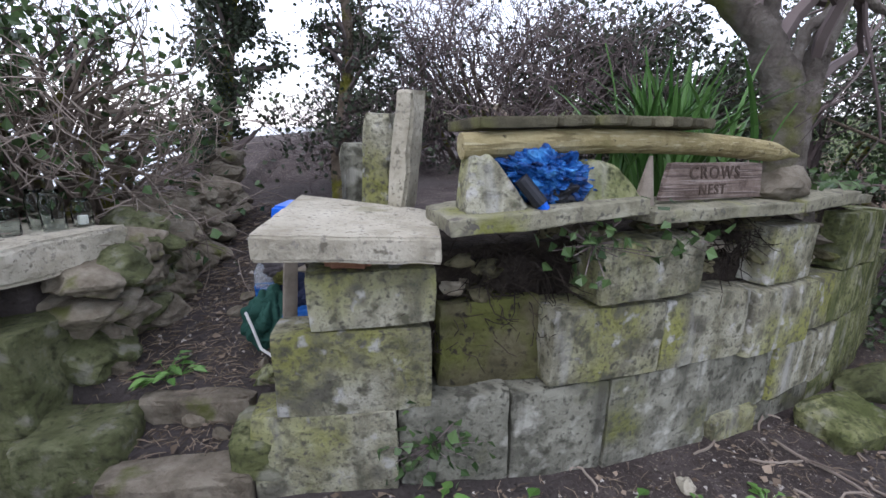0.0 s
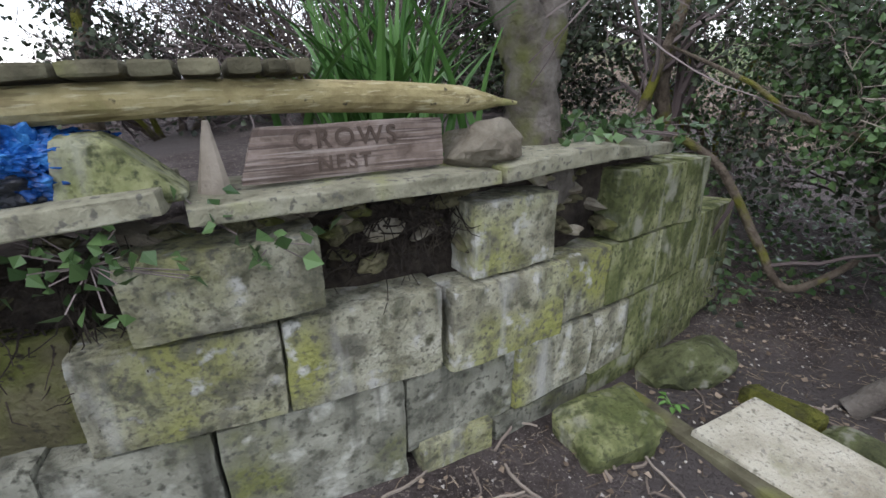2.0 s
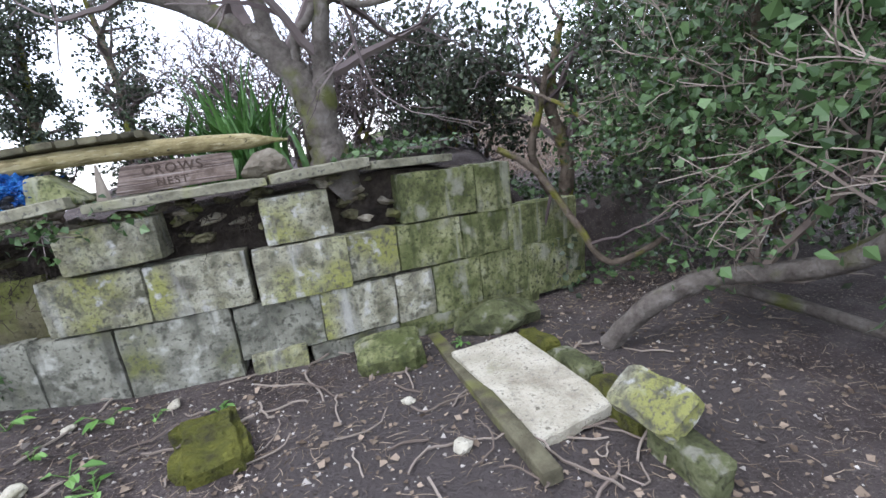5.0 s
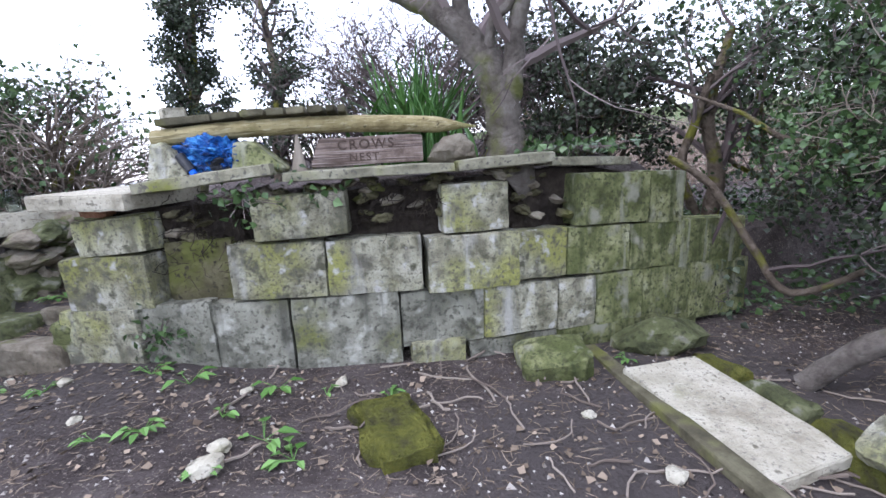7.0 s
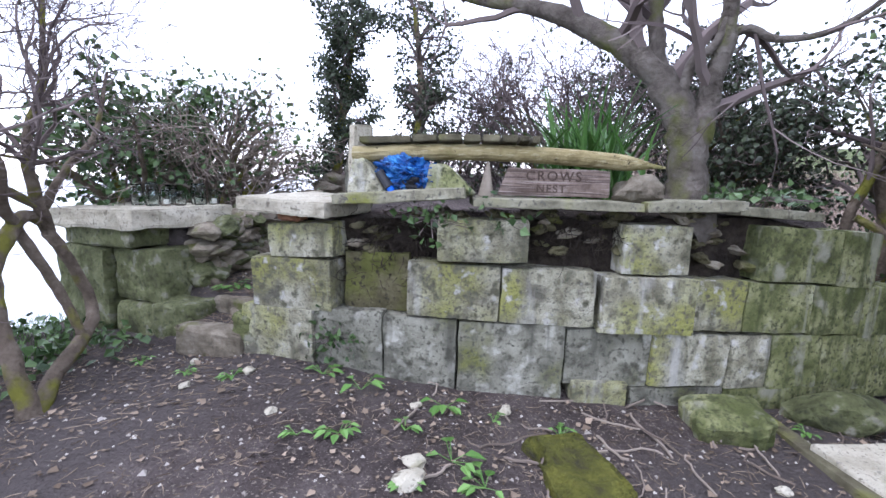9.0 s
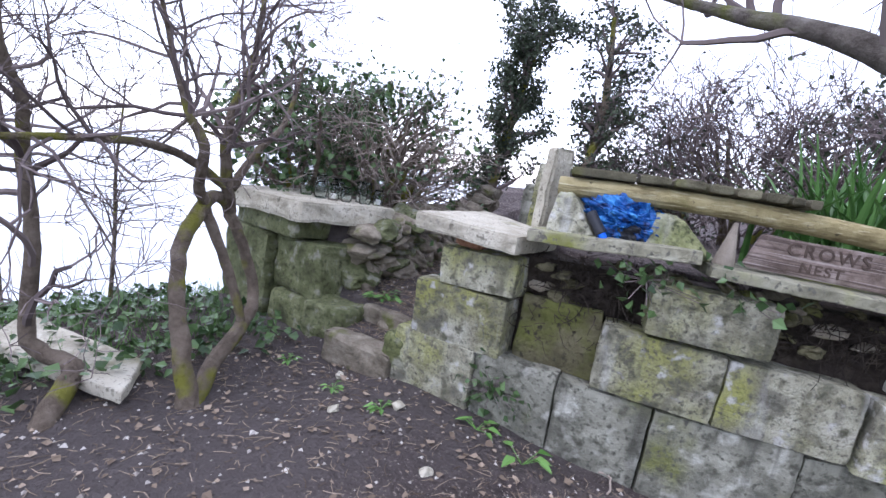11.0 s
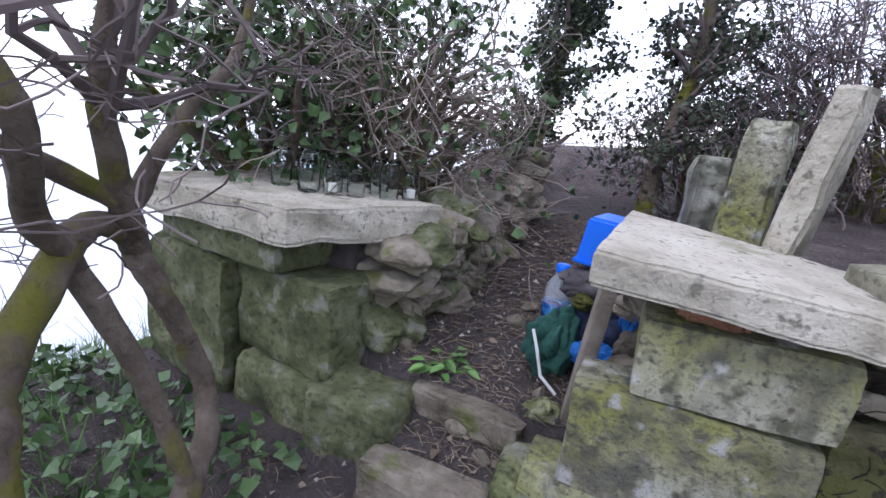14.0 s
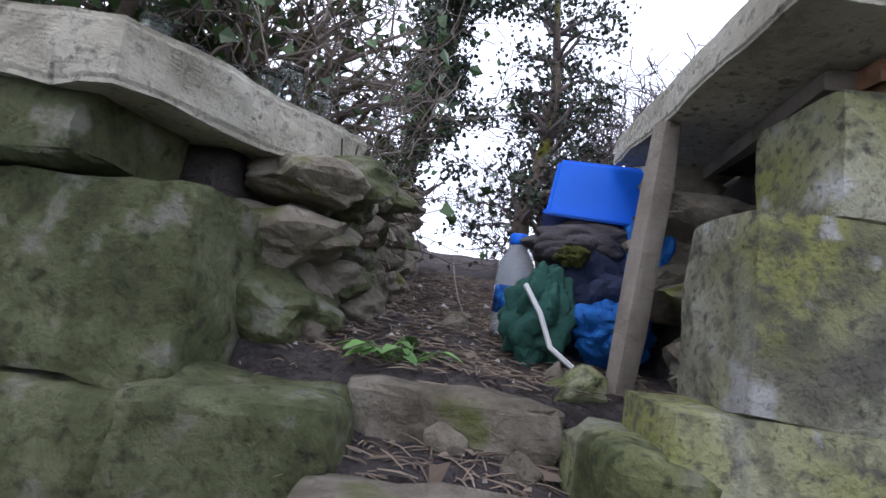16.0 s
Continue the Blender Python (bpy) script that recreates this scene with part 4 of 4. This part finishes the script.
bush("ivy_bush", "ivy leaves on top of the bramble heap", (-2.1, 2.95, 1.55), (0.4, 0.36, 0.4), 67, 30, M_IVY, 800, 0.045, spread=0.06, level=2, length=0.25)
# right-hand ivy hedge
for i, (x, y, sx, sy, sz, n) in enumerate(((4.85, 2.9, 0.85, 1.0, 2.5, 7500), (5.3, 1.5, 1.0, 1.0, 2.4, 6500), (5.0, 5.3, 0.8, 0.8, 2.4, 5000), (5.9, 3.4, 1.2, 1.3, 2.6, 6000))):
    bush("ivy_hedge", "large overgrown hedge with ivy leaves and bare stems", (x, y, 0.35), (sx, sy, sz), 70 + i, 70, M_IVY, int(n * 2.2), 0.043, spread=0.12, level=3, split=3, twig=M_TWIGL if i < 2 else M_TWIG, group="overgrown hedge")
bush("evergreen_bush", "dark evergreen growth inside the overgrown hedge", (5.0, 3.1, 0.1), (0.75, 0.9, 1.6), 79, 60, M_IVYD, 8000, 0.05, spread=0.1, length=0.45)
tree("fallen_branch", "thick bare grey branches sprawling from the hedge", "branch",
     [(((3.5, 2.15, -0.28), (3.75, 2.05, 0.0), (4.1, 2.0, 0.12), (4.6, 1.8, 0.2), (5.2, 1.6, 0.6)), (0.06, 0.06, 0.055, 0.05, 0.03), 5),
      (((4.1, 2.0, 0.12), (4.4, 1.5, 0.3), (4.6, 1.0, 0.75), (4.9, 0.6, 1.1)), (0.05, 0.05, 0.04, 0.03), 6),
      (((4.0, 2.1, 0.1), (4.3, 2.2, -0.05), (4.7, 1.6, -0.15), (5.0, 1.0, -0.25)), (0.045, 0.04, 0.035, 0.03), 3)], 76, 2, 3, M_BARK, M_TWIGL, None, 0, 0.04)
tree("hedge_tree", "dark twisted hedge tree past the wall end", "tree",
     [(((3.75, 4.6, 0.1), (3.8, 4.55, 0.7), (3.7, 4.5, 1.3), (3.9, 4.5, 2.0)), (0.09, 0.075, 0.06, 0.03), 8), (((3.7, 4.6, 0.1), (3.45, 4.4, 0.75), (3.55, 4.4, 1.15), (3.7, 4.4, 1.6)), (0.05, 0.045, 0.04, 0.03), 4),
      (((3.05, 3.2, 0.95), (3.3, 3.1, 0.75), (3.55, 3.0, 0.3), (3.75, 2.9, 0.0), (4.2, 2.9, 0.15)), (0.025, 0.027, 0.027, 0.025, 0.02), 2)], 77, 2, 3, M_BARK2, M_TWIG, M_IVYD, 1200, 0.05, 0.08)
# left foreground thorn trees
tree("thorn_tree", "bare mossy thorn tree with twisted stems", "tree",
     [(((-1.06, 0.60, -0.05), (-1.2, 0.62, 0.26), (-1.35, 0.66, 0.44), (-1.5, 0.73, 0.72), (-1.65, 0.93, 0.96), (-1.72, 1.05, 1.0), (-1.76, 1.15, 0.93)), (0.06, 0.046, 0.042, 0.04, 0.042, 0.036, 0.036), 0),
      (((-1.08, 0.61, 0.0), (-1.3, 0.84, 0.15), (-1.5, 1.16, 0.28), (-1.65, 1.29, 0.43), (-1.68, 1.18, 0.77), (-1.75, 1.15, 0.9), (-1.71, 1.11, 1.02), (-1.66, 1.04, 1.3), (-1.65, 1.07, 1.52), (-1.65, 1.16, 1.76), (-1.68, 1.25, 2.3)), (0.05, 0.043, 0.038, 0.036, 0.034, 0.04, 0.038, 0.03, 0.026, 0.022, 0.01), 20),
      (((-1.65, 0.94, 0.94), (-1.6, 1.05, 0.62), (-1.5, 1.09, 0.38), (-1.46, 1.10, 0.27)), (0.034, 0.03, 0.028, 0.026), 0),
      (((-1.62, 0.92, 0.98), (-1.55, 0.84, 1.07), (-1.42, 0.78, 1.3), (-1.5, 0.72, 1.48), (-1.6, 0.62, 2.0)), (0.034, 0.03, 0.028, 0.02, 0.009), 18),
      (((-1.71, 1.1, 1.05), (-1.68, 0.85, 1.2), (-1.65, 0.62, 1.26), (-1.65, 0.32, 1.25), (-1.72, -0.05, 1.2)), (0.028, 0.025, 0.022, 0.019, 0.012), 14),
      (((-1.7, 1.12, 1.05), (-1.72, 1.3, 1.3), (-1.75, 1.5, 1.5), (-1.85, 1.7, 1.95)), (0.03, 0.024, 0.018, 0.008), 4)], 91, 3, 3, M_BARK2, M_TWIG, None, 0, 0.05, wob=0.22, minr=0.0022, reach=0.8, first=0.68)
tree("thorn_tree", "bare mossy thorn tree leaning over the ivy slope", "tree",
     [(((-1.15, 0.02, -0.05), (-1.36, 0.15, 0.09), (-1.55, 0.29, 0.18), (-1.75, 0.18, 0.27), (-1.85, 0.22, 0.69), (-1.9, 0.2, 1.11), (-1.9, 0.19, 1.4), (-1.95, 0.13, 1.62), (-2.0, 0.1, 2.2)), (0.06, 0.05, 0.044, 0.036, 0.034, 0.03, 0.025, 0.02, 0.01), 14),
      (((-1.9, 0.2, 1.15), (-2.0, 0.0, 1.3), (-2.1, -0.3, 1.35)), (0.025, 0.02, 0.012), 6)], 92, 3, 3, M_BARK2, M_TWIG, None, 0, 0.05, wob=0.22, minr=0.0022, reach=0.75)
tree("thorn_tree", "slim bare thorn tree on the cliff slope", "tree",
     [(((-3.0, 0.36, -0.25), (-3.02, 0.33, 0.49), (-2.98, 0.31, 0.75), (-3.03, 0.29, 1.1), (-2.98, 0.34, 1.37), (-3.05, 0.25, 1.9)), (0.04, 0.035, 0.032, 0.03, 0.024, 0.01), 12)], 93, 3, 3, M_BARK2, M_TWIG, None, 0, 0.05, wob=0.2, reach=0.8)
tree("thorn_sapling", "thin bare thorn sapling on the slope", "tree",
     [(((-2.9, 0.95, -0.2), (-2.88, 0.97, 0.5), (-2.92, 0.98, 1.0), (-2.86, 1.0, 1.6)), (0.018, 0.015, 0.012, 0.005), 16)], 94, 2, 3, M_BARK2, M_TWIG, None, 0, 0.05, wob=0.2, reach=0.6)

# ---- iris clump ----
def blades(name, label, x, y, z, n, h, w, spread, seed, material, category="plant"):
    r = random.Random(seed)
    t = thing(name, x, y, z, label, category)
    for _ in range(n):
        v, f = [], []
        a = r.uniform(0, 6.28)
        p = Vector((x + r.gauss(0, spread), y + r.gauss(0, spread), z))
        d = Vector((math.cos(a), math.sin(a), 0))
        side = Vector((-d.y, d.x, 0))
        hh, bend, ww = h * r.uniform(0.5, 1.1), r.uniform(0.08, 0.75), w * r.uniform(0.7, 1.2)
        k = len(v)
        for i in range(7):
            u = i / 6
            c = p + Vector((0, 0, hh * (u - 0.35 * bend * u * u))) + d * hh * bend * u * u
            s = side * ww * (1 - u) ** 0.6
            v += [c + s, c + d * ww * 0.25, c - s]
        for i in range(6):
            q = k + i * 3
            f += [(q, q + 1, q + 4, q + 3), (q + 1, q + 2, q + 5, q + 4)]
        under(meshob("blade", v, f, material), t)
    return t


blades("iris_clump", "tall clump of green iris blades behind the log", 1.36, 2.6, 1.03, 150, 0.8, 0.025, 0.13, 95, M_IRIS)


def weed(x, y, seed, size, label, big=False):
    """A rosette of broad leaves on short stalks."""
    r = random.Random(seed)
    z = ground_z(x, y)
    t = thing("weed", x, y, z, label, "plant", "weeds in the yard")
    for _ in range(r.randint(6, 10)):
        v, f, sv, sf = [], [], [], []
        a = r.uniform(0, 6.28)
        d = Vector((math.cos(a), math.sin(a), r.uniform(0.3, 0.9))).normalized()
        p0 = Vector((x, y, z))
        p1 = p0 + d * size * r.uniform(0.5, 1.1)
        tube(sv, sf, [p0, p1], [0.0025, 0.002], 3)
        out = Vector((d.x, d.y, -0.1)).normalized()
        sd = Vector((-out.y, out.x, 0))
        s = size * r.uniform(0.5, 0.9)
        k = len(v)
        v += [p1, p1 + out * s * 0.35 + sd * s * 0.34 + Vector((0, 0, 0.1 * s)), p1 + out * s * 0.75 + sd * s * 0.22, p1 + out * s * 1.1 - Vector((0, 0, 0.15 * s)), p1 + out * s * 0.75 - sd * s * 0.22, p1 + out * s * 0.35 - sd * s * 0.34 + Vector((0, 0, 0.1 * s)), p1 + out * s * 0.55 - Vector((0, 0, 0.04 * s))]
        f += [(k, k + 1, k + 6), (k + 1, k + 2, k + 6), (k + 2, k + 3, k + 6), (k + 3, k + 4, k + 6), (k + 4, k + 5, k + 6), (k + 5, k, k + 6)]
        under(meshob("leaf", v, f, M_IVYB), t)
        under(meshob("stalk", sv, sf, M_IVYB), t)


for i, (x, y, s) in enumerate(((0.75, 1.5, 0.09), (0.02, 1.45, 0.08), (0.3, 1.4, 0.09), (0.95, 1.05, 0.1), (1.12, 0.98, 0.08), (0.68, 1.15, 0.06), (0.45, 0.95, 0.07), (0.3, 0.85, 0.05), (1.02, 1.5, 0.05), (-0.4, 1.2, 0.06), (-0.75, 1.2, 0.05), (1.35, 1.55, 0.06), (-1.1, 1.93, 0.085), (-1.06, 1.97, 0.07), (-1.13, 2.0, 0.08), (-1.25, 1.3, 0.06), (2.6, 2.25, 0.05), (0.85, 0.8, 0.05))):
    weed(x, y, 700 + i, s, "low green weed with broad fresh leaves")
# ivy sprays on the wall face
for i, (x, z, n, sp) in enumerate(((0.60, 1.0, 60, 0.06), (0.0, 0.27, 70, 0.07), (0.88, 1.06, 14, 0.04), (1.0, 0.98, 20, 0.05), (2.35, 1.1, 220, 0.14), (2.15, 1.12, 90, 0.1))):
    r = random.Random(800 + i)
    off = 0.25 if z > 1.05 and x > 2 else -0.03
    t = thing("ivy_spray", x, wall_y(x) + off, z, "small spray of trailing ivy on the wall", "ivy", "ivy sprays on the wall")
    v, f, sv, sf = [], [], [], []
    for _ in range(n):
        p = Vector((x + r.gauss(0, sp * 1.3), wall_y(x) + off + r.gauss(0, 0.02 if off < 0 else 0.12), z + r.gauss(0, sp if off < 0 else 0.025)))
        leaf(v, f, p, 0.045, r, 0.1)
        if r.random() < 0.4:
            tube(sv, sf, [Vector((x, wall_y(x) + off + 0.02, z)), p], [0.002, 0.002], 3)
    under(meshob("leaves", v, f, M_IVY), t)
    under(meshob("trailing_stem", sv, sf, M_TWIG), t)

# ---- litter, chips, roots, grass, ivy ground cover, bracken ----
def scatter(n, seed, region):
    r = random.Random(seed)
    while n:
        x, y = r.uniform(region[0], region[1]), r.uniform(region[2], region[3])
        if y > wall_y(x) - 0.03 and not -1.45 < x < -0.45:
            continue
        n -= 1
        yield r, Vector((x, y, ground_z(x, y)))


v, f = [], []
for r, p in scatter(2200, 901, (-1.8, 4.2, -0.6, 3.6)):
    s = r.uniform(0.004, 0.016) * (2 if r.random() < 0.05 else 1)
    b = len(v)
    a = r.uniform(0, 6.28)
    v += [p + Vector((math.cos(a + k * 2.09) * s * r.uniform(0.6, 1.3), math.sin(a + k * 2.09) * s, -0.002)) for k in range(3)] + [p + Vector((0, 0, s * 0.7))]
    f += [(b, b + 1, b + 3), (b + 1, b + 2, b + 3), (b + 2, b, b + 3)]
tagged(meshob("stone_chips", v, f, M_CHIP), "scattered pale stone chips on the earth", "chips", kind="stuff")
v, f = [], []
for r, p in scatter(6500, 902, (-1.8, 4.6, -0.6, 3.8)):
    a, l = r.uniform(0, 6.28), r.uniform(0.02, 0.09)
    d = Vector((math.cos(a), math.sin(a), r.gauss(0, 0.12)))
    m = p + d * l * 0.5 + Vector((-d.y, d.x, 0)) * r.gauss(0, 0.008) + Vector((0, 0, 0.004))
    tube(v, f, [p + Vector((0, 0, 0.003)), m, p + d * l + Vector((0, 0, 0.003))], [0.0016, 0.0018, 0.001], 3)
for r, p in scatter(3600, 912, (-1.42, -0.46, 1.62, 4.2)):
    a, l = r.uniform(0, 6.28), r.uniform(0.02, 0.08)
    d = Vector((math.cos(a), math.sin(a), r.gauss(0.1, 0.12)))
    tube(v, f, [p + Vector((0, 0, 0.003)), p + d * l * 0.5 + Vector((0, 0, 0.006)), p + d * l + Vector((0, 0, 0.003))], [0.0016, 0.0018, 0.001], 3)
tagged(meshob("twig_litter", v, f, M_LITTER), "dry twigs and stalks littering the earth", "twigs", kind="stuff")
v, f = [], []
for r, p in scatter(2600, 903, (-1.8, 4.6, -0.6, 3.8)):
    leaf(v, f, p + Vector((0, 0, 0.008)), r.uniform(0.015, 0.04), r, 3.5)
tagged(meshob("leaf_litter", v, f, M_LITTER), "brown dead leaves on the ground", "leaves", kind="stuff")
v, f = [], []
for r, p in scatter(70, 904, (0.6, 3.6, 1.0, 2.3)):
    pts, _ = wander(p + Vector((0, 0, 0.005)), Vector((r.gauss(0, 1), r.gauss(0, 1), 0)), r.uniform(0.15, 0.45), 7, r, 0.35)
    pts = [Vector((q.x, q.y, ground_z(q.x, q.y) + 0.008 + abs(q.z - p.z) * 0.2)) for q in pts]
    tube(v, f, pts, [0.004 + 0.003 * r.random()] * 8, 4)
tagged(meshob("surface_roots", v, f, M_TWIGL), "pale exposed roots crossing the earth", "roots", kind="stuff")
# rootlets hanging in the wall gaps
v, f = [], []
r = random.Random(905)
for _ in range(260):
    x, z = r.choice([(r.uniform(0.1, 0.7), r.uniform(0.75, 1.05)), (r.uniform(1.1, 1.6), r.uniform(0.8, 1.02)), (r.uniform(0.0, 0.6), r.uniform(0.6, 1.0))])
    pts, _ = wander(Vector((x, wall_y(x) + 0.14, z)), Vector((r.gauss(0, 1), -0.5, r.gauss(-0.6, 0.5))), r.uniform(0.08, 0.25), 5, r, 0.35)
    tube(v, f, pts, [0.0035, 0.003, 0.003, 0.002, 0.002, 0.0015], 3)
tagged(meshob("rootlets", v, f, M_BANK), "thin dark roots hanging out of the earth bank", "roots", kind="stuff")
# grass and ivy carpet on the left slope
v, f = [], []
r = random.Random(906)
for _ in range(9000):
    x, y = r.uniform(-7, -1.75), r.uniform(-1.5, 3.0)
    if y > 1.5 and x > -2.7:
        continue
    p = Vector((x, y, ground_z(x, y)))
    h = r.uniform(0.05, 0.2)
    a = r.uniform(0, 6.28)
    sdv = Vector((math.cos(a), math.sin(a), 0)) * 0.004
    tip = p + Vector((r.gauss(0, 0.05), r.gauss(0, 0.05), h))
    b = len(v)
    v += [p - sdv, p + sdv, tip]
    f.append((b, b + 1, b + 2))
tagged(meshob("grass", v, f, M_IVYB), "rough green grass on the slope", "grass", kind="stuff")
v, f = [], []
for _ in range(5200):
    if r.random() < 0.6:
        x, y = r.uniform(-4.2, -1.4), r.uniform(-1.2, 1.5)
    else:
        x, y = r.uniform(3.2, 6.0), r.uniform(3.2, 6.5)
    leaf(v, f, Vector((x, y, ground_z(x, y) + r.uniform(0.02, 0.14))), 0.055, r, 1.4)
tagged(meshob("ivy_carpet", v, f, M_IVY), "dark ivy carpeting the ground", "ivy", kind="stuff")
v, f = [], []
for _ in range(9000):
    x, y = r.uniform(1.5, 14), r.uniform(7.5, 16)
    p = Vector((x, y, ground_z(x, y)))
    pts, _ = wander(p, Vector((r.gauss(0, 0.6), r.gauss(0, 0.6), 1)), r.uniform(0.3, 0.9), 3, r, 0.5)
    tube(v, f, pts, [0.008, 0.008, 0.006, 0.003], 3)
tagged(meshob("dead_bracken", v, f, M_BRACKEN), "pale dead bracken on the hillside", "bracken", kind="stuff")
# tall dry stalks on the cliff edge
v, f = [], []
for _ in range(600):
    x, y = r.uniform(-8, -4), r.uniform(-2.5, 4)
    pts, _ = wander(Vector((x, y, ground_z(x, y))), Vector((r.gauss(0, 0.2), r.gauss(0, 0.2), 1)), r.uniform(0.4, 1.1), 4, r, 0.15)
    tube(v, f, pts, [0.006, 0.005, 0.004, 0.003, 0.002], 3)
tagged(meshob("dry_stalks", v, f, M_TWIGL), "dry grass stalks along the cliff edge", "stalks", kind="stuff")
